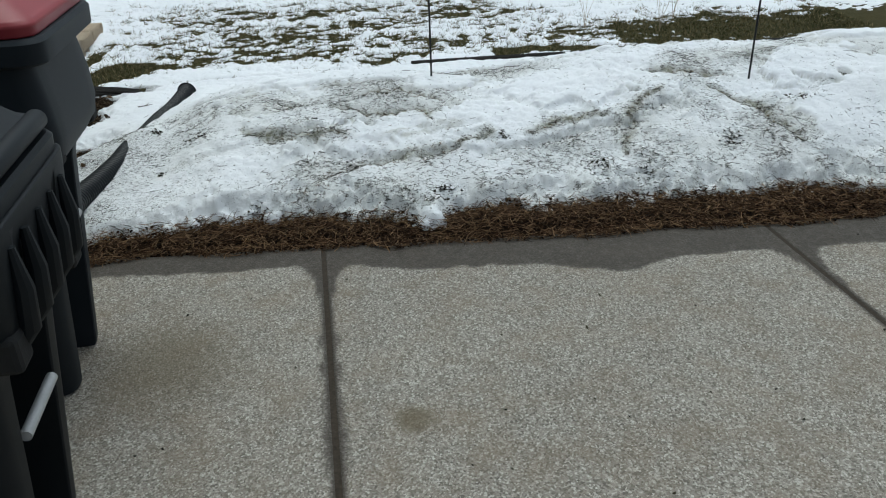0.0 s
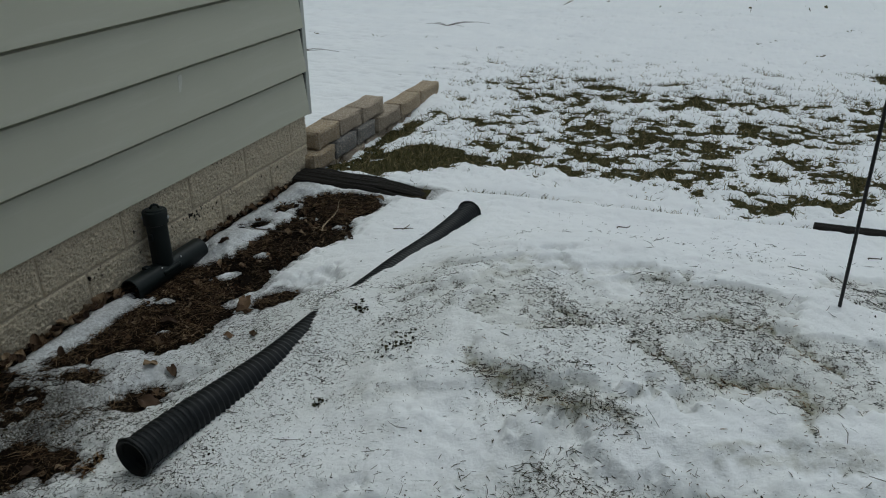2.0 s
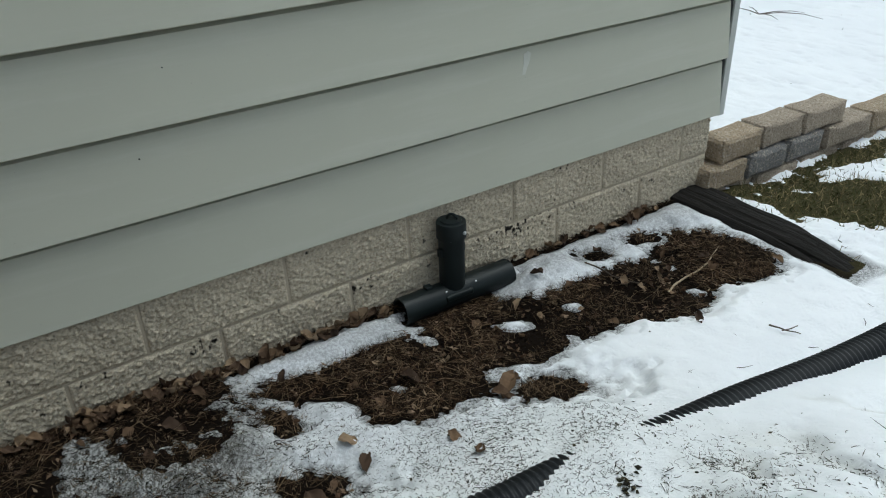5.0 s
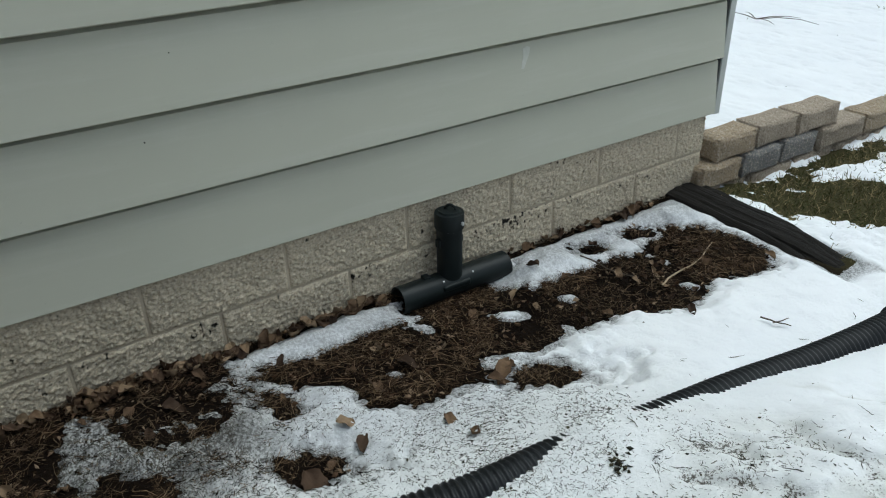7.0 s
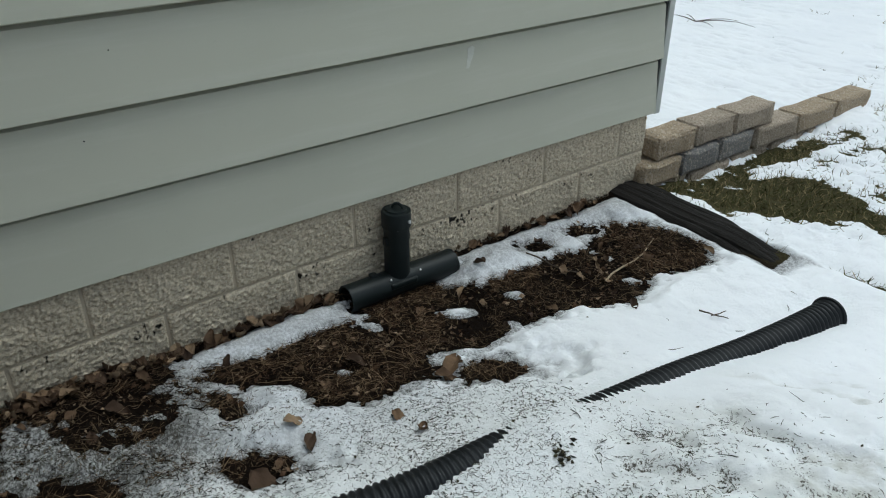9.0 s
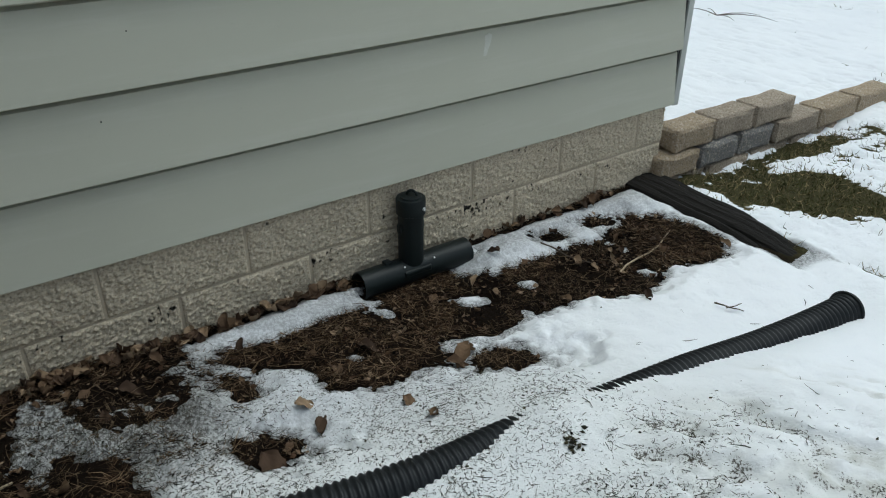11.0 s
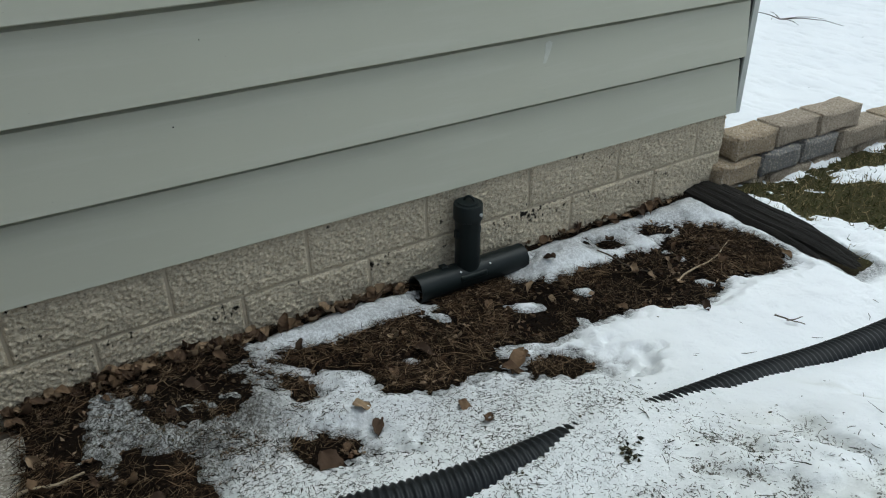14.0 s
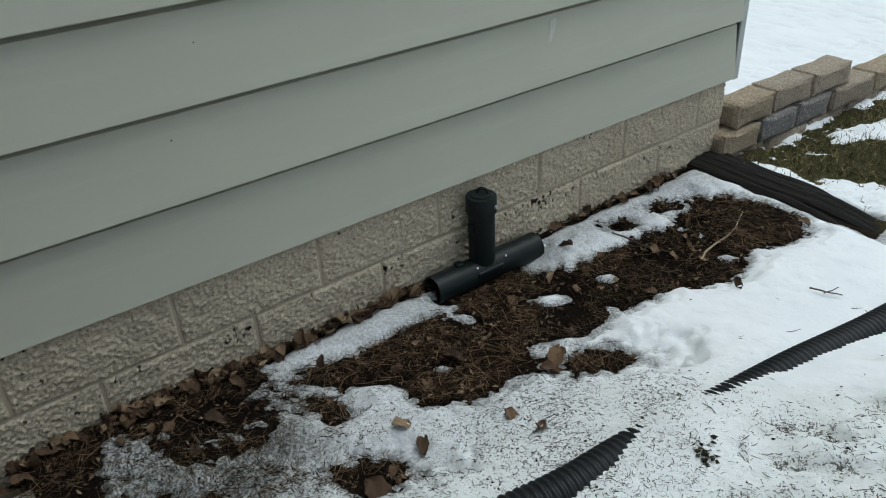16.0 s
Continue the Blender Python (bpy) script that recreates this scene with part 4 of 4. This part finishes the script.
def cart(name_label, body_mat, lid_mat, m, flutes, tall):
    top = thing("wheeled_cart", name_label, "rubbish cart", "rubbish carts")
    levels = [
        (0.0, section(0.0, -0.40, 0.170, 0.075)), (0.02, section(0.006, -0.41, 0.176, 0.085)), (0.36, section(0.045, -0.46, 0.197, 0.105)),
        (0.50, section(0.060, -0.48, 0.206, 0.105)), (0.585, section(0.070, -0.49, 0.212, 0.06)),
    ]
    if flutes:
        levels += [(0.635, section(0.078, -0.495, 0.216, 0.004)), (0.665, section(0.100, -0.50, 0.222, 0.012)), (0.72, section(0.135, -0.505, 0.232, 0.012)),
                   (0.80, section(0.145, -0.51, 0.242, 0.02, 0.02)), (0.90, section(0.155, -0.52, 0.252, 0.0)), (0.925, section(0.156, -0.52, 0.253, 0.0))]
    else:
        # a bulging shoulder that tucks in under the rim and sharply below
        levels += [(0.612, section(0.078, -0.495, 0.215, 0.004)), (0.645, section(0.112, -0.50, 0.224, 0.0)), (0.685, section(0.144, -0.505, 0.236, 0.0)), (0.73, section(0.153, -0.51, 0.244, 0.0)),
                   (0.80, section(0.150, -0.51, 0.246, 0.0)), (0.90, section(0.134, -0.515, 0.243, 0.0)), (0.925, section(0.130, -0.52, 0.242, 0.0))]
    body = part("body", loft(levels), body_mat, top, smooth=True)
    slim = 0.032 if flutes else 0.0
    rim_levels = [(z, section(f - slim, -bk, h - slim, 0.0)) for z, f, bk, h in ((0.905, 0.170, 0.53, 0.262), (0.912, 0.180, 0.545, 0.272), (0.955, 0.183, 0.548, 0.275), (0.965, 0.176, 0.54, 0.268))]
    part("rim", loft(rim_levels), body_mat, body, smooth=True)
    # black blocks stand in for the shaded hollows under the shoulders; then the front's ribs
    for sgn in (-1, 1):
        part("pocket_shade", box_bm(0.085, sgn * 0.188 - 0.035, 0.66, 0.142, sgn * 0.188 + 0.035, 0.735, 0.012), RUBBER, body, "black block in place of the shaded hollow under the shoulder")
    if flutes:
        for k in range(5):
            y = -0.16 + 0.08 * k
            part("rib", tube([(0.130, y, 0.69), (0.146, y, 0.72), (0.156, y, 0.80), (0.154, y, 0.88)], [0.012, 0.020, 0.018, 0.008], 10), body_mat, body, smooth=True)
    part("lift_bar", tube([(0.052, -0.098, 0.432), (0.052, 0.098, 0.432)], 0.0125, 14), STEEL, body, "galvanised steel lift bar", True)
    if flutes:
        part("edge_bar", tube([(0.128, -0.215, 0.985), (0.128, -0.20, 0.990), (0.128, 0.20, 0.990), (0.128, 0.215, 0.985)], [0.014, 0.021, 0.021, 0.014], 14), body_mat, top, "rounded front edge of the lid", True)
    # lid: a rim, a sloping skirt and a raised panel
    lid_levels = [(z, section(f - slim, -bk, h - slim, 0.0, 0, r)) for z, f, bk, h, r in ((0.966, 0.166, 0.55, 0.260, 0.05), (0.990, 0.168, 0.55, 0.262, 0.05), (1.000, 0.160, 0.545, 0.256, 0.05), (1.006, 0.146, 0.54, 0.243, 0.05), (1.050, 0.100, 0.51, 0.205, 0.04), (1.056, 0.088, 0.50, 0.195, 0.04))]
    lid = part("lid", loft(lid_levels), lid_mat, top, "closed moulded lid", smooth=True)
    panel = [(z, section(f - slim, -bk, h - slim, 0.0, 0, 0.03)) for z, f, bk, h in ((1.055, 0.06, 0.42, 0.165), (1.085, 0.03, 0.40, 0.140), (1.089, 0.018, 0.385, 0.128))]
    part("panel", loft(panel), lid_mat, lid, smooth=True)
    part("grip", tube([(-0.57, -0.18, 0.95), (-0.62, -0.16, 0.965), (-0.62, 0.16, 0.965), (-0.57, 0.18, 0.95)], 0.014, 10), body_mat, body)
    for sgn in (-1, 1):
        wheel = part("wheel", tube([(-0.40, sgn * 0.205 - 0.022, 0.115), (-0.40, sgn * 0.205 - 0.018, 0.115), (-0.40, sgn * 0.205 + 0.018, 0.115), (-0.40, sgn * 0.205 + 0.022, 0.115)], [0.105, 0.115, 0.115, 0.105], 24), RUBBER, top)
        part("hub", tube([(-0.40, sgn * 0.232 - 0.006, 0.115), (-0.40, sgn * 0.232 + 0.006, 0.115)], 0.045, 16), body_mat, wheel)
    for o in (body, lid):
        mod = o.modifiers.new("soft_edges", "BEVEL")
        mod.width, mod.segments, mod.limit_method, mod.angle_limit = 0.004, 2, "ANGLE", radians(28)
    top.matrix_basis = m @ Matrix.Diagonal((1, 1, tall, 1))
    return top


cart("charcoal wheeled cart with a faded red lid, standing on the driveway", CART, RED, pose(1.150, -1.030, DRIVE_Z, 0, 0, 2), False, 1.085)
cart("black wheeled cart with a dark lid, standing on the driveway", CART_B, CART_B, pose(1.282, -1.805, DRIVE_Z, 0, 0, 2), True, 0.965)

# ---- scatter ----
rng = np.random.default_rng(11)


def straws(name, label, category, x, y, z, length, width, mat, lift=0.25, bend=0.11):
    """Many thin bent straws lying at x, y, z, in one mesh; each is a three-sided stick in two pieces."""
    n = len(x)
    a = rng.uniform(0, math.tau, n)
    up = rng.normal(0, lift, n)
    d = np.stack([np.cos(a) * np.cos(up), np.sin(a) * np.cos(up), np.abs(np.sin(up))], -1)
    s = np.stack([-np.sin(a), np.cos(a), np.zeros(n)], -1)
    w = np.stack([np.zeros(n), np.zeros(n), np.ones(n)], -1)
    mid = np.stack([x, y, z], -1)
    bow = s * (rng.normal(0, bend, n) * length)[:, None]
    pts = []
    for f, taper in ((-0.5, 0.8), (0.0, 1.0), (0.5, 0.35)):
        c = mid + d * (length * (f + 0.5 * (lift > 0.8)))[:, None] + bow * (1 - abs(f) * 2)
        for k in range(3):
            an = k * math.tau / 3 + 0.5
            pts.append(c + (s * math.cos(an) + w * math.sin(an)) * (width * taper * 0.5)[:, None])
    verts = np.stack(pts, 1).reshape(-1, 3)
    pat = []
    for r in (0, 3):
        for k in range(3):
            pat.append((r + k, r + (k + 1) % 3, r + 3 + (k + 1) % 3, r + 3 + k))
    quads = (np.arange(n)[:, None, None] * 9 + np.array(pat)[None]).reshape(-1, 4)
    return tagged(new(name, mesh_arrays(name, verts, quads, mat)), label, category, kind="stuff")


def grains(name, label, category, x, y, z, size, mat):
    """Many small crumpled flakes: bent four-sided scraps with thickness, in one mesh."""
    n = len(x)
    q = rng.normal(size=(n, 3, 3))
    e1 = q[:, 0] * [1, 1, 0.35]
    e1 /= np.linalg.norm(e1, axis=1)[:, None]
    e2 = q[:, 1] * [1, 1, 0.35]
    e2 -= e1 * (e1 * e2).sum(1)[:, None]
    e2 /= np.linalg.norm(e2, axis=1)[:, None]
    e3 = np.cross(e1, e2)
    mid = np.stack([x, y, z], -1)
    asp = rng.uniform(0.3, 0.8, n)
    pts = []
    for f, g, h in ((-1, 0, 0.2), (0, -1, -0.15), (1, 0, 0.25), (0, 1, -0.15), (0, 0, 0.22)):
        pts.append(mid + e1 * (f * size)[:, None] + e2 * (g * size * asp)[:, None] + e3 * (h * size)[:, None])
    verts = np.stack(pts, 1).reshape(-1, 3)
    pat = np.array([(0, 1, 4), (1, 2, 4), (2, 3, 4), (3, 0, 4), (0, 3, 1), (1, 3, 2)])
    tris = (np.arange(n)[:, None, None] * 5 + pat[None]).reshape(-1, 3)
    return tagged(new(name, mesh_arrays(name, verts, tris, mat, size=3)), label, category, kind="stuff")


def scatter(n, x0, x1, y0, y1, test):
    x, y = rng.uniform(x0, x1, n), rng.uniform(y0, y1, n)
    d, g = snow_fields(x, y)
    k = test(x, y, d, g)
    return x[k], y[k]


# dead grass and needles along the driveway's edge
def on_verge(x, y, d, g):
    u, v = drive_uv(x, y)
    lim = 0.0 + 0.10 * (fnoise(x * 4, y * 4, 131) - 0.6) - 0.16 * (1 - ease(x, 0.55, 1.05))
    return (v > lim - 0.02) & (d < 0.02) & (v < 0.4) & (x > 0.55 + 0.5 * fnoise(x * 9, y * 9, 170))


x, y = scatter(46000, 0.0, 4.6, -0.62, 0.15, on_verge)
straws("dead_grass", "brown dead grass and needles along the driveway's edge", "dead grass", x, y, np.maximum(snow_top(x, y), DRIVE_Z) + rng.uniform(0.0, 0.022, len(x)),
       rng.uniform(0.02, 0.075, len(x)), rng.uniform(0.0018, 0.0036, len(x)), VERGE, 0.30)
x, y = scatter(16000, 0.3, 4.6, -0.62, 0.15, on_verge)
grains("verge_litter", "crumbled brown leaf litter along the driveway's edge", "leaf litter", x, y, np.maximum(snow_top(x, y), DRIVE_Z) + 0.004, rng.uniform(0.004, 0.012, len(x)), MULCH)

# needles and mulch on the bare bed
def on_bed(x, y, d, g):
    return (d < -0.002) & (y < 2.02) & (x > 0.005) & ((y > 0.0) | (x < 0.95))


x, y = scatter(60000, 0.0, 0.95, -0.5, 2.05, lambda x, y, d, g: on_bed(x, y, d, g) & (fnoise(x * 12, y * 12, 165, 3) + rng.uniform(-0.15, 0.15, len(x)) > 0.46))
straws("needle_litter", "dark brown needles and stems matted on the bare bed", "needle litter", x, y, snow_top(x, y) + rng.uniform(0.0, 0.014, len(x)),
       rng.uniform(0.02, 0.060, len(x)), rng.uniform(0.0010, 0.0022, len(x)), MULCH, 0.28)
x, y = scatter(9000, 0.0, 0.95, -0.5, 2.05, on_bed)
grains("mulch", "dark rotting mulch on the bare bed", "mulch", x, y, snow_top(x, y) + 0.003, rng.uniform(0.003, 0.009, len(x)), MULCH)
x, y = scatter(21000, 0.005, 0.95, -0.5, 2.05, lambda x, y, d, g: on_bed(x, y, d, g) & (fnoise(x * 4, y * 4, 140) > 0.48))
straws("pale_needles", "lighter brown needles lying on the bed", "needle litter", x, y, snow_top(x, y) + rng.uniform(0.008, 0.02, len(x)),
       rng.uniform(0.025, 0.07, len(x)), rng.uniform(0.0011, 0.0022, len(x)), NEEDLE, 0.22)

x, y = scatter(6000, 0.0, 0.85, -0.55, 2.05, lambda x, y, d, g: on_bed(x, y, d, g) & (fnoise(x * 7, y * 7, 160) > 0.47))
grains("leaf_scraps", "torn scraps of dry leaves among the needles", "leaf litter", x, y, snow_top(x, y) + rng.uniform(0.006, 0.016, len(x)), rng.uniform(0.004, 0.012, len(x)), SCRAP)

# grit and bits on the dirty snow
def clean_far(x, y):
    """The bed's snow beyond the dip of the hose is nearly clean."""
    return 1 - 0.93 * (1 - ease(x, 1.15, 1.45)) * ease(y, 0.75, 1.05)


def strewn(rate):
    return lambda x, y, d, g: (d > 0.0) & (rng.uniform(0, 1, len(x)) < (0.008 + 0.45 * g * g) * rate * clean_far(x, y) * ease(fnoise(x * 8, y * 8, 150), 0.28, 0.70))


x, y = scatter(150000, 0.2, 4.7, -0.4, 2.0, strewn(2.2))
straws("snow_bits", "short dark needles and clippings on the dirty snow", "needle litter", x, y, snow_top(x, y) + 0.0015,
       rng.uniform(0.004, 0.010, len(x)) * rng.choice([1, 1, 1.5, 3], len(x)) * (1 + 0.6 * (drive_uv(x, y)[1] < 0.5) * (x > 1.3)), rng.uniform(0.0008, 0.0021, len(x)), GRIT, 0.15)
x, y = scatter(90000, 0.35, 1.5, -0.35, 0.95, lambda x, y, d, g: (d > 0.0) & (rng.uniform(0, 1, len(x)) < 0.32 * (1 - ease(x, 0.9, 1.5)) * clean_far(x, y) * ease(fnoise(x * 6, y * 6, 152), 0.25, 0.60)))
straws("fine_needles", "fine dark needle specks on the snow beside the bed", "needle litter", x, y, snow_top(x, y) + 0.001,
       rng.uniform(0.003, 0.013, len(x)), rng.uniform(0.0006, 0.0014, len(x)), GRIT, 0.12)
x, y = scatter(110000, 0.2, 4.7, -0.4, 2.0, strewn(2.4))
grains("snow_grit", "dark crumbs of soil on the dirty snow", "grit", x, y, snow_top(x, y) + 0.001, rng.uniform(0.0009, 0.0026, len(x)) * rng.choice([1, 1, 1, 2.2], len(x)), GRIT)
x, y = scatter(170, 0.9, 4.7, -0.3, 1.9, lambda x, y, d, g: (d > 0.02))
straws("snow_stalks", "single dark stalks lying on the snow", "stalks", x, y, snow_top(x, y) + 0.003,
       rng.uniform(0.03, 0.075, len(x)), rng.uniform(0.0016, 0.003, len(x)), GRIT, 0.12)

x, y = scatter(5200, 1.6, 4.6, -0.32, 0.5, lambda x, y, d, g: (d > 0.0) & (rng.uniform(0, 1, len(x)) < (0.10 + 0.9 * g) * (1 - 0.7 * ease(y, 0.1, 0.4)) * ease(fnoise(x * 5, y * 5, 158), 0.35, 0.6)))
straws("bank_needles", "black wet needles and stems stuck in the face of the snow bank", "needle litter", x, y, snow_top(x, y) + 0.003,
       rng.uniform(0.010, 0.034, len(x)), rng.uniform(0.0016, 0.0030, len(x)), GRIT, 0.3, 0.15)

# clods of soil and torn turf frozen into the bank
CLODS = ((3.11, -0.03, 0.07), (2.58, -0.25, 0.08), (2.41, -0.15, 0.06), (1.31, 0.48, 0.06), (2.73, 0.21, 0.03), (1.10, 0.66, 0.03), (1.18, 0.24, 0.02), (1.75, -0.22, 0.05), (3.75, 0.02, 0.06), (3.3, -0.12, 0.05), (4.22, 0.29, 0.06), (2.12, -0.22, 0.06), (1.62, -0.12, 0.04))
for cx, cy, cr in CLODS:
    count = int(1100 * cr)
    x, y = rng.normal(cx, cr * 0.5, count), rng.normal(cy, cr * 0.5, count)
    ob = grains("soil_clod", "dark clod of soil crumbs frozen into the snow bank", "soil", x, y, snow_top(x, y) + 0.003, rng.uniform(0.002, 0.010, count), GRIT)

def on_rotten(x, y, d, g):
    near = (1 - ease(x, 0.38, 0.72)) * (1 - ease(y, 0.06, 0.36))
    return (d > -0.01) & (rng.uniform(0, 1, len(x)) < near * (0.10 + 0.9 * ease(fnoise(x * 9, y * 9, 155), 0.40, 0.66)))


x, y = scatter(30000, 0.03, 0.9, -0.55, 0.45, on_rotten)
straws("rotten_snow_needles", "dark wet needles strewn thickly over the rotten snow", "needle litter", x, y, snow_top(x, y) + rng.uniform(0.001, 0.006, len(x)),
       rng.uniform(0.004, 0.020, len(x)), rng.uniform(0.0010, 0.0024, len(x)), MULCH, 0.15, 0.10)
x, y = scatter(60000, 1.2, 4.6, -0.3, 1.2, lambda x, y, d, g: (d > 0.02) & (rng.uniform(0, 1, len(x)) < 0.75 * seams(x, y, 0.035) + 0.06 * seams(x, y, 0.16)))
straws("seam_needles", "brown needles gathered along the seams of the snow bank", "needle litter", x, y, snow_top(x, y) + 0.0015,
       rng.uniform(0.006, 0.024, len(x)), rng.uniform(0.0012, 0.0028, len(x)), NEEDLE, 0.15)

# crumbs on the driveway
x, y = rng.uniform(1.2, 4.2, 70), rng.uniform(-1.9, -0.5, 70)
grains("driveway_crumbs", "small dark leaf crumbs on the concrete", "crumbs", x, y, np.full(70, DRIVE_Z + 0.003), rng.uniform(0.003, 0.008, 70), GRIT)

# lawn
x, y = scatter(170000, -0.2, 6.2, 2.14, 5.7, lambda x, y, d, g: ((d < 0.002) | ((d < 0.012) & (rng.uniform(0, 1, len(x)) < 0.16) & ((y > 2.34) | (x < 0.7)))) & ((x > 0.09) | (y > 4.05)))
straws("grass", "green and straw-coloured winter grass showing through the snow", "grass", x, y, snow_top(x, y) - 0.004,
       rng.uniform(0.015, 0.045, len(x)), rng.uniform(0.002, 0.0042, len(x)), GRASS, 0.85, 0.25)
x, y = scatter(9000, -4.5, 4.5, 4.4, 6.0, lambda x, y, d, g: (d < 0.004) & (y > 4.6))
straws("grass_far", "sparse dark grass tips poking out of the far snow", "grass", x, y, snow_top(x, y) - 0.004,
       rng.uniform(0.02, 0.05, len(x)), rng.uniform(0.003, 0.006, len(x)), GRASS, 0.9, 0.2)


# ---- leaves ----
def leaf_mesh(seed, long, wide):
    """A curled dry leaf with a midrib fold and thickness."""
    n, m = 12, 7
    vs, fs = [], []
    for i in range(n + 1):
        t = i / n
        w = wide * (math.sin(math.pi * t ** 0.8) ** 0.8) * (1 + 0.10 * math.sin(i * 1.9 + seed)) + 0.0008
        for k in range(m):
            f = k / (m - 1) * 2 - 1
            z = 0.75 * wide * f * f * (0.7 + 0.5 * math.sin(seed)) + 0.18 * long * math.sin(t * 3.4 + seed) + 0.22 * wide * math.sin(f * 4 + 0.8 * i + seed)
            vs.append((long * (t - 0.5), f * w, z))
    c = len(vs)
    vs += [(x, y, z - 0.0012) for x, y, z in vs]
    for i in range(n):
        for k in range(m - 1):
            q = (i * m + k, i * m + k + 1, (i + 1) * m + k + 1, (i + 1) * m + k)
            fs += [q, tuple(c + j for j in q[::-1])]
    return mesh_of("leaf", vs, fs, LEAF, True)


LEAVES = [leaf_mesh(s, 0.055 + 0.012 * (s % 4), 0.017 + 0.004 * (s % 3)) for s in range(9)]


def leaf(x, y, z, size, turn, tip, which):
    o = tagged(new("leaf", LEAVES[which % 9]), "curled dry brown fallen leaf on the bed", "leaf", "fallen leaves")
    o.matrix_basis = pose(x, y, z, math.degrees(tip) * 0.6, math.degrees(tip), turn) @ Matrix.Diagonal((size, size, size, 1))
    return o


for lx, ly, size in ((0.05, 0.18, 0.9), (0.52, 0.32, 0.7), (0.41, 0.47, 0.75), (0.38, 0.59, 0.8), (0.56, 0.78, 1.0), (0.58, 0.75, 0.75), (0.54, 0.80, 0.8), (0.17, 1.20, 0.7),
                     (0.21, -0.01, 0.9), (0.76, 0.54, 0.5), (0.67, 1.40, 0.5), (0.36, -0.41, 0.9), (0.59, 0.33, 0.8), (0.67, 0.53, 0.6), (0.63, 0.18, 1.2), (0.60, 0.24, 0.6)):
    leaf(lx, ly, float(snow_top(lx, ly)) + 0.005, size, rng.uniform(0, 360), rng.normal(0, 0.1), int(rng.integers(9)))
for k in range(190):
    ly = rng.uniform(-0.5, 2.0) if k < 110 else rng.uniform(-0.3, 0.72)
    lx = 0.022 + abs(rng.normal(0, 0.022)) + 0.03 * (ly < 0.75) * rng.uniform(0, 1)
    if 0.70 < ly < 1.17:
        continue
    leaf(lx, ly, float(snow_top(lx, ly)) + rng.uniform(0.008, 0.022), rng.uniform(0.35, 0.8), rng.uniform(0, 360), rng.normal(0, 0.5), int(rng.integers(9)))
for k in range(190):
    lx, ly = rng.uniform(0.05, 0.7), rng.uniform(-0.5, 2.0)
    d, g = snow_fields(np.array(lx), np.array(ly))
    if d < 0.0:
        leaf(lx, ly, float(snow_top(lx, ly)) + 0.010, rng.uniform(0.22, 0.7), rng.uniform(0, 360), rng.normal(0, 0.4), int(rng.integers(9)))


# ---- twigs and stalks ----
def twig(label, points, r, mat=TWIG, name="twig", category="twig"):
    pts = [Vector(p) for p in points]
    return tagged(part(name, tube(pts, [r * (1 - 0.6 * i / len(pts)) for i in range(len(pts))], 7), mat, None), label, category)


def lying(x, y, turn, long, wiggle=0.05, lift=0.012, n=7):
    out = []
    for i in range(n):
        t = i / (n - 1) - 0.5
        px = x + math.cos(radians(turn)) * t * long - math.sin(radians(turn)) * wiggle * long * math.sin(i * 1.3)
        py = y + math.sin(radians(turn)) * t * long + math.cos(radians(turn)) * wiggle * long * math.sin(i * 1.3)
        out.append((px, py, float(snow_top(px, py)) + lift))
    return out


twig("thin pale twig lying on the mulch", lying(0.435, 1.67, 105, 0.40, 0.03), 0.0038, PALE)
twig("dark thin twig lying on the mulch", lying(0.30, 1.42, 15, 0.22), 0.003)
twig("pale dry stalk on the dead leaves", lying(0.36, -0.40, 80, 0.17), 0.006, PALE)
twig("dark thin twig on the snow", lying(0.86, 1.53, 25, 0.085, 0.03), 0.0028)
twig("dark thin twig on the snow", lying(0.87, 1.54, 80, 0.06, 0.03, 0.016), 0.0022)
twig("dark thin twig on the snow", lying(1.75, 1.85, 60, 0.10, 0.1), 0.003)
twig("dark thin twig on the snow", lying(2.72, 1.90, 30, 0.07, 0.2), 0.003)
for bx, by, span in ((-1.65, 4.75, 0.5), (-0.87, 6.55, 0.5)):
    brush = thing("fallen_branch", "bare forked twig lying on the snow", "branch", at=(bx, by, 0))
    base = float(snow_top(bx, by))
    for turn, ln in ((10, 0.45), (40, 0.3), (-25, 0.25), (190, 0.22), (150, 0.18)):
        a = radians(turn)
        pts = [Vector((math.cos(a) * ln * t, math.sin(a) * ln * t, base + 0.012 + 0.10 * math.sin(t * 2.4) * ln)) for t in (0, 0.35, 0.7, 1.0)]
        part("twig", tube(pts, [0.0035, 0.003, 0.002, 0.001], 6), TWIG, brush)
for wx, wy in ((4.0, 3.05), (4.55, 2.85), (4.8, 3.2)):
    weed = thing("weed_stalk", "dry bare weed stalk standing in the lawn", "weed", "weed stalks", at=(wx, wy, 0.02))
    for k in range(4):
        a = k * 1.7 + wx
        part("stem", tube([(0, 0, 0), (0.02 * math.cos(a), 0.02 * math.sin(a), 0.12), (0.07 * math.cos(a), 0.07 * math.sin(a), 0.22 + 0.03 * k)], [0.002, 0.0016, 0.001], 5), PALE, weed)
# dark flat stone on the lawn
bm = box_bm(-0.16, -0.09, 0, 0.16, 0.09, 0.05, 0.02, 3)
for v in bm.verts:
    v.co += noise.noise_vector(v.co * 9) * 0.015
slab_ob = tagged(part("flat_stone", bm, SLATE, None), "dark flat stone lying in a bare patch of lawn", "stone")
slab_ob.matrix_basis = pose(3.35, 5.65, 0.02, 0, 0, 5)
